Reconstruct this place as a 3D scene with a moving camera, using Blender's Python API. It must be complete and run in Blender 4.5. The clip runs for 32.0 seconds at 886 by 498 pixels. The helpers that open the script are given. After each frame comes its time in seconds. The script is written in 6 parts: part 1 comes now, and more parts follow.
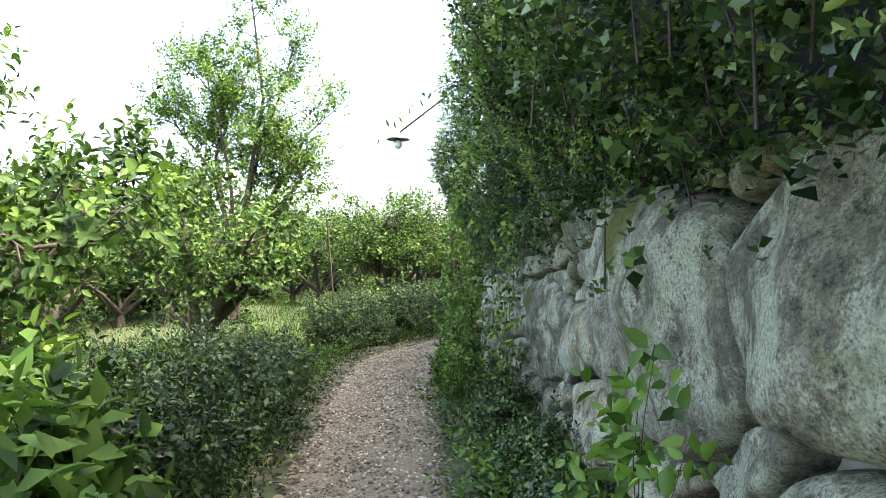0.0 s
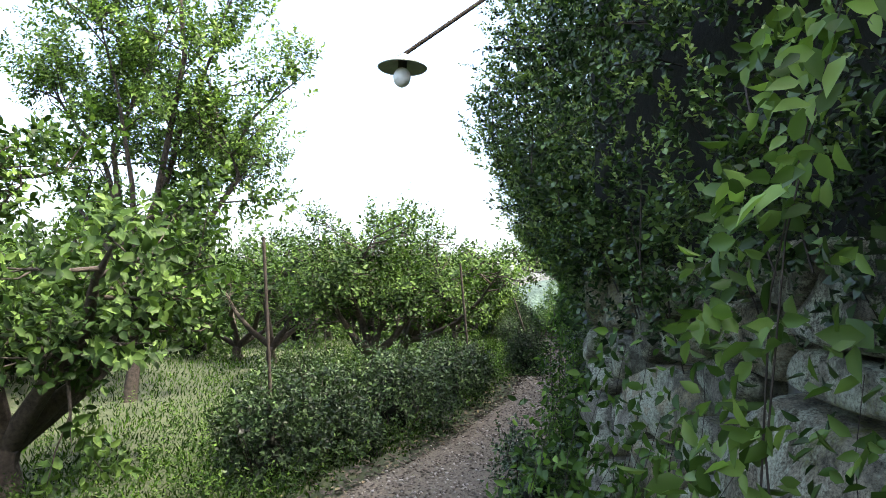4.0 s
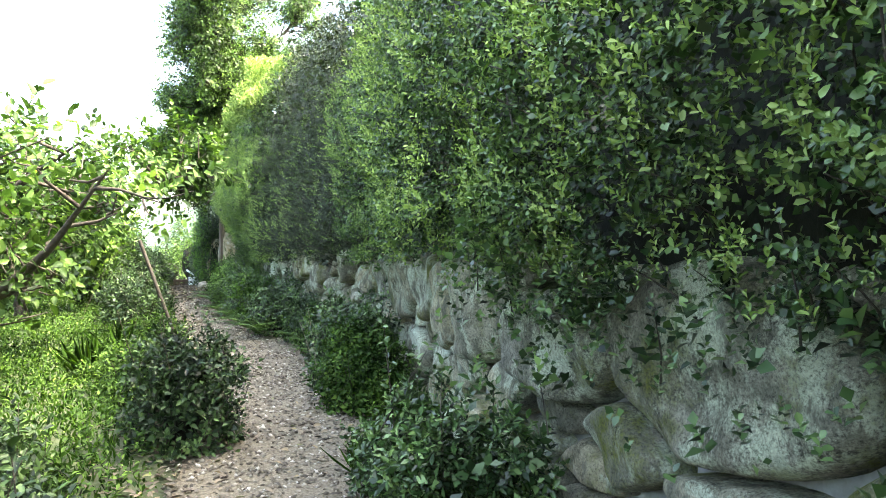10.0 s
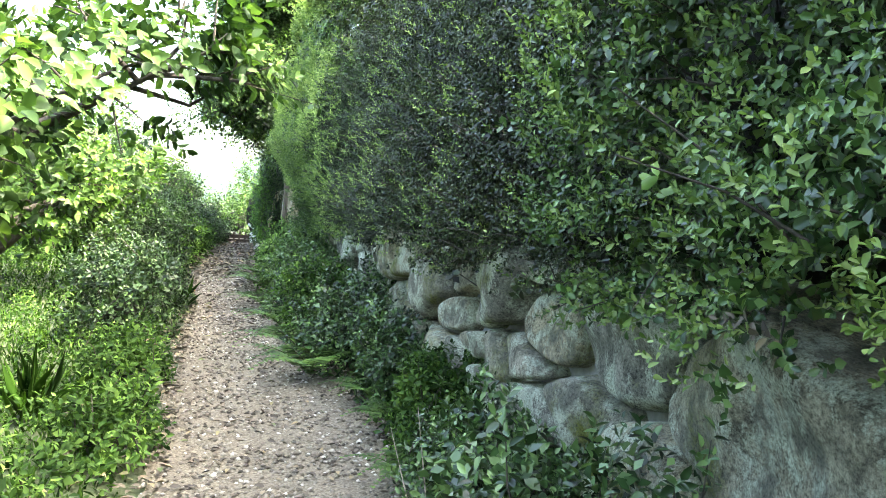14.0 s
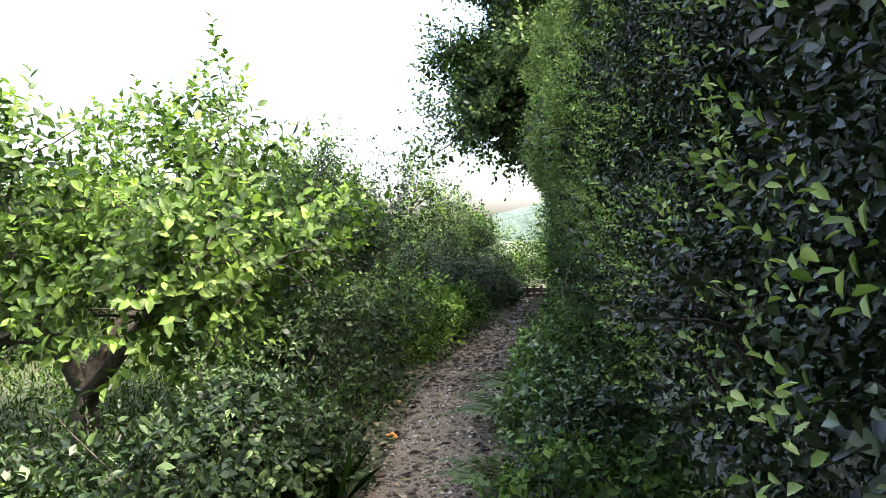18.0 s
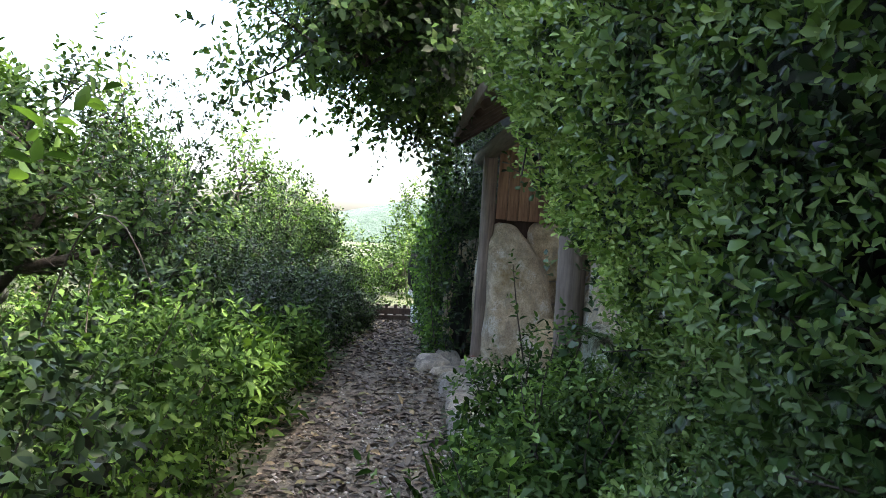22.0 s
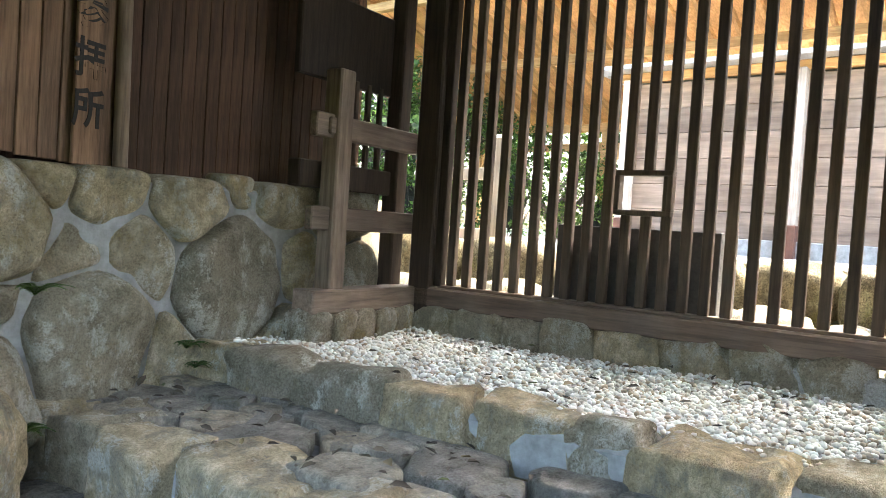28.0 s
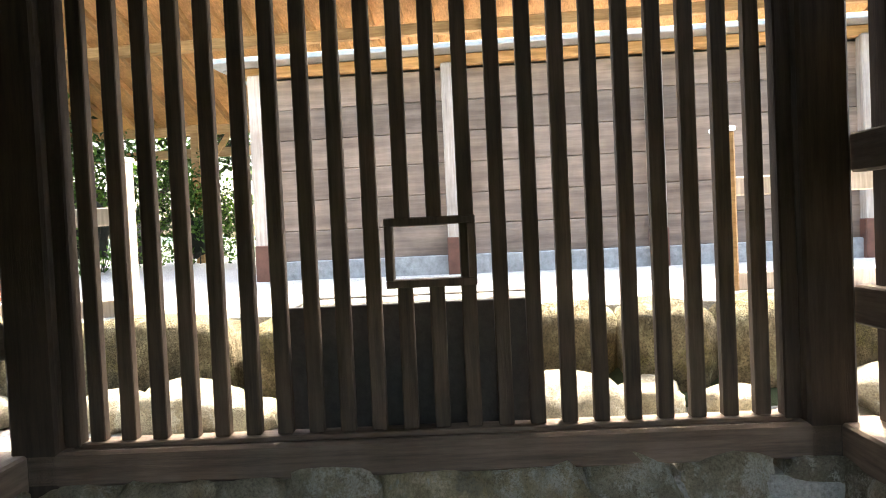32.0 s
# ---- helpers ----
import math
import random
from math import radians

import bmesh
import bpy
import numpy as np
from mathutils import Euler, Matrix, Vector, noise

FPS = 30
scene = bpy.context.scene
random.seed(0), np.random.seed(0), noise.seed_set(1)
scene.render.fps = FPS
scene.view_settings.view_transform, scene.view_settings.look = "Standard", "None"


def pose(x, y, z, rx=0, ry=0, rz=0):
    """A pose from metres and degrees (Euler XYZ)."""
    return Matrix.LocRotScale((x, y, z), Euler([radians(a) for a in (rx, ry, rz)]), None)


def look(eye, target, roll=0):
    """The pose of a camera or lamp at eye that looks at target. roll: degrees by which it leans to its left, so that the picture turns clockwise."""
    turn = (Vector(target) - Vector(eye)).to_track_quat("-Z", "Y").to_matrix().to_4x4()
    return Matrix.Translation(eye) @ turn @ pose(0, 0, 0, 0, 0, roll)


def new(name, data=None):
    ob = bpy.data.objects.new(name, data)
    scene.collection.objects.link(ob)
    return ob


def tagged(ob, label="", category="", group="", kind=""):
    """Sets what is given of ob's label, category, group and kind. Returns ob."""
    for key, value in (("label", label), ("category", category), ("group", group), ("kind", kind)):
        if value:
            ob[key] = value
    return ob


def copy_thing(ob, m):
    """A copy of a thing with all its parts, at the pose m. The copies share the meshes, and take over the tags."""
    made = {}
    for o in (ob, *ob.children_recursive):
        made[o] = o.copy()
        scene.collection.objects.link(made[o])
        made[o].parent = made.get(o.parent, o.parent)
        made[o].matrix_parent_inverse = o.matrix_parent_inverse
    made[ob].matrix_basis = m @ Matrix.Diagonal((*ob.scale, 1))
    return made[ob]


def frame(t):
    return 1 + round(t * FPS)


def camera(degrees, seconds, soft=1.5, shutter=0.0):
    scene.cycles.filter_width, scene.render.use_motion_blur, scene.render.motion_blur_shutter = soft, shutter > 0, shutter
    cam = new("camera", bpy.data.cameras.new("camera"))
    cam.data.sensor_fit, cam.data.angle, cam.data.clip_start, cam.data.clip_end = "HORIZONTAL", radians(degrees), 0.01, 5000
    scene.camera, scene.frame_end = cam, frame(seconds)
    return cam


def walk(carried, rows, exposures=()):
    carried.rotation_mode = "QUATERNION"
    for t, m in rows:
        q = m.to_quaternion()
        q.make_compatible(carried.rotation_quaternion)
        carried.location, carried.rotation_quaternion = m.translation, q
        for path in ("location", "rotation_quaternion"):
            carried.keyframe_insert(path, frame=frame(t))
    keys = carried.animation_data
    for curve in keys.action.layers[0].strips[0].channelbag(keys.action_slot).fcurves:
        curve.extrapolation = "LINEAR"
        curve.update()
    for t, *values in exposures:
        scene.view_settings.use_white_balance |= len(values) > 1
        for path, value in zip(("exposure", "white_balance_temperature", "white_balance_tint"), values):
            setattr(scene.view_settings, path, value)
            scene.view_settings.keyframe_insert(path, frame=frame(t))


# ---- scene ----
cam = camera(61.9, 32.0, 0.9)
PATH = [
    (0, (0.198, 0.071, 1.294), (-0.247, 2.02, 1.368), 0.7),
    (0.5, (-0.025, 0.584, 1.314), (-0.38, 2.549, 1.418), 4.1),
    (1, (-0.23, 1.187, 1.36), (-0.55, 3.157, 1.482), 2.6),
    (1.5, (-0.503, 1.781, 1.386), (-0.889, 3.74, 1.497), 3.5),
    (2, (-0.633, 2.466, 1.368), (-0.964, 4.438, 1.341), 1.9),
    (2.5, (-0.818, 3.158, 1.408), (-1.136, 5.131, 1.331), 3.2),
    (3, (-0.955, 3.755, 1.475), (-1.254, 5.727, 1.629), 0.4),
    (3.5, (-1.215, 4.384, 1.479), (-1.643, 6.33, 1.662), 1.7),
    (4, (-1.415, 5.012, 1.508), (-1.795, 6.967, 1.691), 1.8),
    (4.5, (-1.672, 5.598, 1.518), (-2.064, 7.555, 1.652), 5.5),
    (6.5, (-2.203, 8.146, 1.586), (-2.38, 10.138, 1.566), 0.6),
    (7, (-2.174, 8.859, 1.627), (-2.15, 10.859, 1.622), -0.1),
    (7.5, (-2.215, 9.51, 1.616), (-2.161, 11.509, 1.59), -0.5),
    (8, (-2.249, 10.177, 1.611), (-1.971, 12.158, 1.609), 1.1),
    (8.5, (-2.269, 10.793, 1.632), (-2.013, 12.776, 1.6), 0.0),
    (9, (-2.287, 11.391, 1.689), (-1.913, 13.356, 1.677), -0.0),
    (9.5, (-2.302, 11.94, 1.732), (-1.94, 13.907, 1.74), -1.4),
    (10, (-2.254, 12.498, 1.779), (-1.634, 14.399, 1.802), 0.2),
    (10.5, (-2.158, 13.035, 1.817), (-1.631, 14.965, 1.85), 1.4),
    (11, (-2.087, 13.548, 1.877), (-1.632, 15.495, 1.908), 4.1),
    (11.5, (-2.039, 14.109, 1.873), (-1.814, 16.096, 1.918), 2.4),
    (12, (-2.067, 14.676, 1.922), (-1.869, 16.667, 1.946), 4.5),
    (12.5, (-2.034, 15.251, 1.935), (-1.749, 17.23, 1.896), 1.5),
    (13, (-2.006, 15.777, 1.954), (-1.48, 17.705, 1.893), 2.5),
    (13.5, (-1.868, 16.419, 1.981), (-1.36, 18.352, 1.897), 2.9),
    (14, (-1.8, 17.041, 2.003), (-1.375, 18.993, 1.91), 4.4),
    (14.5, (-1.704, 17.692, 2.006), (-1.422, 19.672, 1.991), 3.8),
    (15, (-1.632, 18.209, 2.003), (-1.514, 20.206, 1.996), 5.6),
    (17.5, (-1.359, 21.13, 2.199), (-1.652, 23.109, 2.193), -0.8),
    (18, (-1.379, 21.65, 2.18), (-1.832, 23.598, 2.147), -1.0),
    (18.5, (-1.531, 22.143, 2.196), (-1.806, 24.123, 2.138), 1.3),
    (19, (-1.618, 22.653, 2.179), (-1.906, 24.629, 2.072), 1.4),
    (19.5, (-1.69, 23.164, 2.206), (-1.835, 25.157, 2.142), 1.0),
    (20, (-1.76, 23.605, 2.186), (-1.942, 25.596, 2.197), 0.5),
    (20.5, (-1.863, 24.034, 2.193), (-1.958, 26.032, 2.164), 3.2),
    (21, (-1.943, 24.501, 2.203), (-2.07, 26.496, 2.162), 3.8),
    (21.5, (-2.056, 24.964, 2.215), (-2.124, 26.963, 2.178), 4.3),
    (22, (-2.101, 25.365, 2.197), (-2.12, 27.364, 2.178), 4.2),
    (22.5, (-2.24, 25.671, 2.233), (-2.056, 27.662, 2.214), 4.9),
    (23, (-2.29, 26.037, 2.263), (-2.049, 28.021, 2.187), 1.9),
    (23.5, (-2.362, 26.384, 2.271), (-2.14, 28.367, 2.122), 5.1),
    (24, (-2.323, 26.699, 2.264), (-1.925, 28.652, 2.102), 5.1),
    (24.5, (-2.439, 27.049, 2.274), (-1.802, 28.937, 2.106), 8.2),
    (26.5, (-2.334, 28.441, 2.205), (-1.386, 30.199, 2.101), 6.8),
    (27, (-2.333, 28.706, 2.246), (-1.099, 30.277, 2.148), 8.7),
    (27.5, (-2.219, 28.883, 2.256), (-0.786, 30.278, 2.203), 3.4),
    (28, (-2.148, 29.148, 2.253), (-0.587, 30.397, 2.194), 3.8),
    (28.5, (-2.062, 29.377, 2.275), (-0.348, 30.405, 2.229), 3.8),
    (29, (-1.967, 29.615, 2.282), (-0.195, 30.539, 2.328), 2.4),
    (29.5, (-1.923, 29.879, 2.315), (-0.085, 30.667, 2.376), 3.8),
    (30, (-1.832, 30.042, 2.3), (0.032, 30.767, 2.337), 5.3),
    (30.5, (-1.534, 30.182, 2.303), (0.371, 30.778, 2.174), 2.4),
    (31, (-1.318, 30.327, 2.528), (0.631, 30.752, 2.392), -1.0),
    (31.5, (-1.112, 30.489, 2.56), (0.86, 30.804, 2.442), -1.5),
    (32, (-0.88, 30.557, 2.604), (1.108, 30.766, 2.545), -2.7),
]
walk(cam, [(t, look(eye, target, roll)) for t, eye, target, roll in PATH],
     [(0, 3.3, 7100, 6), (1, 3.2, 7000, 6), (2, 2.85, 6900, 6), (3, 3.1, 7400, 6), (4, 2.65, 6600, 11), (7, 3.45, 6600, 8), (8, 3.7, 7000, 6), (10, 4.25, 7200, 4), (11, 4.35, 7100, 4), (12, 4.3, 7000, 3), (15, 4.45, 6800, 4), (17.5, 3.4, 6900, 8), (18, 3.1, 6700, 14), (19, 3.25, 6500, 15), (21, 3.3, 6500, 14), (23, 3.35, 6900, 8), (24.5, 4.05, 6900, 5), (27, 4.75, 6900, 5), (28, 4.7, 6800, 5), (30, 4.45, 6800, 6), (31, 4.4, 6900, 6), (32, 4.05, 6900, 6)])

# ---- world, sun, exposure ----
SUN_EL, SUN_AZ = radians(58), radians(110)      # azimuth from +y towards +x
world = bpy.data.worlds.new("sky")
scene.world = world
world.use_nodes = True
wn = world.node_tree.nodes
sky = wn.new("ShaderNodeTexSky")
sky.sky_type, sky.sun_disc = "NISHITA", False
sky.sun_elevation, sky.sun_rotation = SUN_EL, SUN_AZ
sky.air_density, sky.dust_density, sky.ozone_density = 1.0, 6.0, 1.0
world.node_tree.links.new(sky.outputs[0], wn["Background"].inputs[0])
wn["Background"].inputs[1].default_value = 0.15
sun_dir = Vector((math.sin(SUN_AZ) * math.cos(SUN_EL), math.cos(SUN_AZ) * math.cos(SUN_EL), math.sin(SUN_EL)))
sun = new("sun", bpy.data.lights.new("sun", "SUN"))
sun.data.energy, sun.data.angle, sun.data.color = 1.7, radians(2.5), (1.0, 0.94, 0.84)
sun.matrix_world = look((0, 0, 30), Vector((0, 0, 30)) - sun_dir)


# ---- materials ----
def mat(name):
    m = bpy.data.materials.new(name)
    m.use_nodes = True
    return m, m.node_tree.nodes, m.node_tree.links, m.node_tree.nodes["Principled BSDF"]


def ramp(nodes, stops):
    r = nodes.new("ShaderNodeValToRGB")
    e = r.color_ramp.elements
    while len(e) < len(stops):
        e.new(0.5)
    for el, (p, c) in zip(e, stops):
        el.position, el.color = p, (*c, 1)
    return r


def tex(nodes, links, kind, scale, detail=6, rough=0.6, coord="Object", stretch=(1, 1, 1)):
    mp, n = nodes.new("ShaderNodeMapping"), nodes.new("ShaderNodeTex" + kind)
    mp.inputs["Scale"].default_value = stretch
    if coord == "World":
        links.new(nodes.new("ShaderNodeNewGeometry").outputs["Position"], mp.inputs[0])
    else:
        links.new(nodes.new("ShaderNodeTexCoord").outputs[coord], mp.inputs[0])
    links.new(mp.outputs[0], n.inputs["Vector"])
    n.inputs["Scale"].default_value = scale
    if kind == "Noise":
        n.inputs["Detail"].default_value, n.inputs["Roughness"].default_value = detail, rough
    return n


def mix(nodes, links, fac, a, b, mode="MIX"):
    m = nodes.new("ShaderNodeMix")
    m.data_type, m.blend_type = "RGBA", mode
    for sock, v in ((m.inputs[0], fac), (m.inputs[6], a), (m.inputs[7], b)):
        if hasattr(v, "links") or hasattr(v, "is_output"):
            links.new(v, sock)
        else:
            sock.default_value = v if isinstance(v, (int, float)) else (*v, 1)
    return m.outputs[2]


def bump(nodes, links, shader, height, strength, distance=0.01):
    b = nodes.new("ShaderNodeBump")
    b.inputs["Strength"].default_value, b.inputs["Distance"].default_value = strength, distance
    links.new(height, b.inputs["Height"])
    links.new(b.outputs[0], shader.inputs["Normal"])


def leaf_mat(name, dark, mid, light, rough=0.38, through_light=0.35, patch=0.7, spec=0.22):
    m, n, l, p = mat(name)
    g = n.new("ShaderNodeNewGeometry")
    r = ramp(n, [(0.0, [c * .6 for c in dark]), (0.5, mid), (0.88, light), (1.0, [c * 1.4 for c in light])])
    l.new(g.outputs["Random Per Island"], r.inputs[0])
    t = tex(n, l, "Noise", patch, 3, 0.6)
    # noise clumps: shaded gaps and lit tufts painted into the leaf colour
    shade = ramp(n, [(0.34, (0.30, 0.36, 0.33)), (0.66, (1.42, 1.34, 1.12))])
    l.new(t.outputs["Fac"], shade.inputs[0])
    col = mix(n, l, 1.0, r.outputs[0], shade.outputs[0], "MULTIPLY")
    l.new(col, p.inputs["Base Color"])
    p.inputs["Roughness"].default_value = rough
    p.inputs["Specular IOR Level"].default_value = spec
    tr, mx, out = n.new("ShaderNodeBsdfTranslucent"), n.new("ShaderNodeMixShader"), n["Material Output"]
    tcol = mix(n, l, 1.0, col, (1.15, 1.3, 0.6), "MULTIPLY")
    l.new(tcol, tr.inputs[0])
    mx.inputs[0].default_value = through_light
    l.new(p.outputs[0], mx.inputs[1])
    l.new(tr.outputs[0], mx.inputs[2])
    l.new(mx.outputs[0], out.inputs[0])
    return m


def stone_mat(name, base, dark, light, lichen=(0.36, 0.43, 0.33), amount=0.5, moss=(0.10, 0.11, 0.03), moss_amount=0.2, speck=1.0):
    m, n, l, p = mat(name)
    big, mid, fine = tex(n, l, "Noise", 1.3, 4, 0.6, "World"), tex(n, l, "Noise", 9, 8, 0.75, "World"), tex(n, l, "Noise", 95, 6, 0.8, "World")
    oi = n.new("ShaderNodeObjectInfo")
    r = ramp(n, [(0.34, dark), (0.5, base), (0.66, light)])
    l.new(mid.outputs["Fac"], r.inputs[0])
    tint = ramp(n, [(0.0, (0.7, 0.7, 0.72)), (0.5, (1, 0.98, 0.95)), (1.0, (1.3, 1.18, 1.0))])
    l.new(oi.outputs["Random"], tint.inputs[0])
    c = mix(n, l, 1.0, r.outputs[0], tint.outputs[0], "MULTIPLY")

    def blotch(scale, stretch, lo, hi, grain):
        """Patches with a crumbly edge: coarse noise sharpened by fine grain."""
        a = tex(n, l, "Noise", scale, 7, 0.72, "World", stretch)
        add = n.new("ShaderNodeMath")
        add.operation, add.inputs[1].default_value = "MULTIPLY_ADD", grain
        l.new(fine.outputs["Fac"], add.inputs[0])
        l.new(a.outputs["Fac"], add.inputs[2])
        rr = ramp(n, [(lo + grain * 0.5, (0, 0, 0)), (hi + grain * 0.5, (1, 1, 1))])
        l.new(add.outputs[0], rr.inputs[0])
        return rr.outputs[0]

    c = mix(n, l, blotch(4.2, (1.2, 1.2, 0.8), 0.60 - 0.2 * amount, 0.66 - 0.16 * amount, 0.22), c, lichen)
    c = mix(n, l, blotch(5.0, (1.4, 1.4, 0.8), 0.52, 0.6, 0.3), c, [.45 * a + .55 * b for a, b in zip(base, dark)])
    c = mix(n, l, blotch(1.4, (1, 1, 1), 0.66 - 0.22 * moss_amount, 0.76 - 0.2 * moss_amount, 0.2), c, moss)
    spots = ramp(n, [(0.36, [1 - .68 * speck] * 3), (0.5, (1, 1, 1)), (0.64, [1 + .47 * speck] * 3)])
    l.new(fine.outputs["Fac"], spots.inputs[0])
    c = mix(n, l, 1.0, c, spots.outputs[0], "MULTIPLY")
    l.new(c, p.inputs["Base Color"])
    p.inputs["Roughness"].default_value = 0.95
    p.inputs["Specular IOR Level"].default_value = 0.2
    add = n.new("ShaderNodeMath")
    add.operation, add.inputs[1].default_value = "MULTIPLY_ADD", 0.6
    l.new(fine.outputs["Fac"], add.inputs[0])
    l.new(mid.outputs["Fac"], add.inputs[2])
    bump(n, l, p, add.outputs[0], 1.0, 0.028)
    return m


def wood_mat(name, base, dark, rough=0.75, axis=2, scale=1.0, spec=0.3):
    """Aged timber with grain along the object's axis."""
    m, n, l, p = mat(name)
    st = [14 * scale] * 3
    st[axis] = 0.9 * scale
    g, f = tex(n, l, "Noise", 3, 6, 0.65, "Object", st), tex(n, l, "Noise", 14, 4, 0.6, "Object", st)
    blot = tex(n, l, "Noise", 2.2, 4)
    r = ramp(n, [(0.3, dark), (0.55, base), (0.75, [min(1, c * 1.35) for c in base])])
    l.new(g.outputs["Fac"], r.inputs[0])
    oi = n.new("ShaderNodeObjectInfo")
    tint = ramp(n, [(0.0, (0.72, 0.7, 0.68)), (1.0, (1.2, 1.14, 1.08))])
    l.new(oi.outputs["Random"], tint.inputs[0])
    c = mix(n, l, 1.0, r.outputs[0], tint.outputs[0], "MULTIPLY")
    bl = ramp(n, [(0.35, (0.72, 0.7, 0.68)), (0.65, (1.1, 1.1, 1.1))])
    l.new(blot.outputs["Fac"], bl.inputs[0])
    c = mix(n, l, 1.0, c, bl.outputs[0], "MULTIPLY")
    l.new(c, p.inputs["Base Color"])
    p.inputs["Roughness"].default_value = rough
    p.inputs["Specular IOR Level"].default_value = spec
    bump(n, l, p, f.outputs["Fac"], 0.35, 0.004)
    return m


def plain_mat(name, a, b, scale=20, rough=0.8, metal=0.0, strength=0.3, island=False, distance=0.01):
    m, n, l, p = mat(name)
    t = tex(n, l, "Noise", scale, 6, 0.65)
    r = ramp(n, [(0.32, a), (0.68, b)])
    l.new(t.outputs["Fac"], r.inputs[0])
    c = r.outputs[0]
    if island:
        g = n.new("ShaderNodeNewGeometry")
        r2 = ramp(n, [(0.0, (0.55, 0.53, 0.5)), (0.5, (1, 1, 1)), (1.0, (1.4, 1.36, 1.3))])
        l.new(g.outputs["Random Per Island"], r2.inputs[0])
        c = mix(n, l, 1.0, c, r2.outputs[0], "MULTIPLY")
    l.new(c, p.inputs["Base Color"])
    p.inputs["Roughness"].default_value, p.inputs["Metallic"].default_value = rough, metal
    bump(n, l, p, t.outputs["Fac"], strength, distance)
    return m


def speckle_mat(name, stops, rough=0.6):
    """Many small pieces, each of its own colour out of the stops."""
    m, n, l, p = mat(name)
    g, t = n.new("ShaderNodeNewGeometry"), tex(n, l, "Noise", 60, 4)
    r = ramp(n, stops)
    l.new(g.outputs["Random Per Island"], r.inputs[0])
    r2 = ramp(n, [(0.3, (0.8, 0.8, 0.8)), (0.7, (1.1, 1.1, 1.1))])
    l.new(t.outputs["Fac"], r2.inputs[0])
    l.new(mix(n, l, 1.0, r.outputs[0], r2.outputs[0], "MULTIPLY"), p.inputs["Base Color"])
    p.inputs["Roughness"].default_value = rough
    return m


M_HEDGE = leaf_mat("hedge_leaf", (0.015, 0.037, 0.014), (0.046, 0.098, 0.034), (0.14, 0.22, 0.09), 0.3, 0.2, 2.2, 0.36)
M_HEDGE_D = leaf_mat("dark_hedge_leaf", (0.008, 0.015, 0.006), (0.021, 0.034, 0.014), (0.052, 0.076, 0.035), 0.36, 0.15, 2.2, 0.3)
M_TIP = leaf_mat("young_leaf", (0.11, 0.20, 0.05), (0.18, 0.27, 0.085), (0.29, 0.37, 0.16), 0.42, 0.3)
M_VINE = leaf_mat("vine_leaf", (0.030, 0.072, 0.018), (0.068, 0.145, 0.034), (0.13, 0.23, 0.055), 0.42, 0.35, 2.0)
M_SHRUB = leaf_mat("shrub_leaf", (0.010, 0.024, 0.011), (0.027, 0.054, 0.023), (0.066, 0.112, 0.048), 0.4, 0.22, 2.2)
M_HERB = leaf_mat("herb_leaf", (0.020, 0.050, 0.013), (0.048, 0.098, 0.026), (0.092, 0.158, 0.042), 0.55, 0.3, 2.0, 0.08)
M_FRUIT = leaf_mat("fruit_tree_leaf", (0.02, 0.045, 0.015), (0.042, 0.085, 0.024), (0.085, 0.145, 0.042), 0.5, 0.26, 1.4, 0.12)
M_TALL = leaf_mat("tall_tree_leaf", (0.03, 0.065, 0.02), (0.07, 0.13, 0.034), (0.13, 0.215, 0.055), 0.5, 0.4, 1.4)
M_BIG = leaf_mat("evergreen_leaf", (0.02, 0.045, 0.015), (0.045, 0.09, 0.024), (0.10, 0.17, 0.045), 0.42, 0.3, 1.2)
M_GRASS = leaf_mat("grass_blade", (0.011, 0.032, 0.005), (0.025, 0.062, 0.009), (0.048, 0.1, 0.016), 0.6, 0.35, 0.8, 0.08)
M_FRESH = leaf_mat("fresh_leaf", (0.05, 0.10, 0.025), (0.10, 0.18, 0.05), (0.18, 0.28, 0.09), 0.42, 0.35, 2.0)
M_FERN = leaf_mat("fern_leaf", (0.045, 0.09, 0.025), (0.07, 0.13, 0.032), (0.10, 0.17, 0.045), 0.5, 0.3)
M_DEAD = speckle_mat("dry_leaf", [(0.0, (0.035, 0.027, 0.019)), (0.45, (0.075, 0.060, 0.041)), (0.8, (0.13, 0.108, 0.078)), (0.93, (0.22, 0.165, 0.085)), (1.0, (0.10, 0.13, 0.04))], 0.75)
# near-black: the shade deep inside hedges and shrubs put into the colour
M_CORE = plain_mat("core_shade", (0.004, 0.005, 0.003), (0.010, 0.012, 0.006), 30, 1.0, 0, 0.8)
M_BARK = plain_mat("bark", (0.016, 0.013, 0.010), (0.065, 0.052, 0.040), 26, 0.95, 0, 0.9, distance=0.02)
M_TWIG = plain_mat("twig", (0.10, 0.08, 0.06), (0.22, 0.19, 0.15), 40, 0.9)
M_STONE = stone_mat("wall_stone", (0.265, 0.26, 0.205), (0.055, 0.055, 0.044), (0.42, 0.40, 0.325), (0.45, 0.48, 0.37), amount=.6, moss=(0.12, 0.13, 0.03), moss_amount=.5)
M_STONE_G = stone_mat("granite_boulder", (0.35, 0.31, 0.225), (0.22, 0.195, 0.145), (0.52, 0.47, 0.375), (0.48, 0.46, 0.39), 0.35, (0.22, 0.17, 0.08), 0.35, .6)
M_MOSSY = stone_mat("mossy_stone", (0.17, 0.14, 0.085), (0.06, 0.05, 0.028), (0.30, 0.25, 0.16), (0.26, 0.23, 0.14), 0.4, (0.11, 0.10, 0.03), 0.5)
M_FLAG = stone_mat("flagstone", (0.29, 0.275, 0.24), (0.135, 0.127, 0.108), (0.45, 0.425, 0.37), (0.27, 0.265, 0.24), 0.2, (0.09, 0.09, 0.04), 0.15, .5)
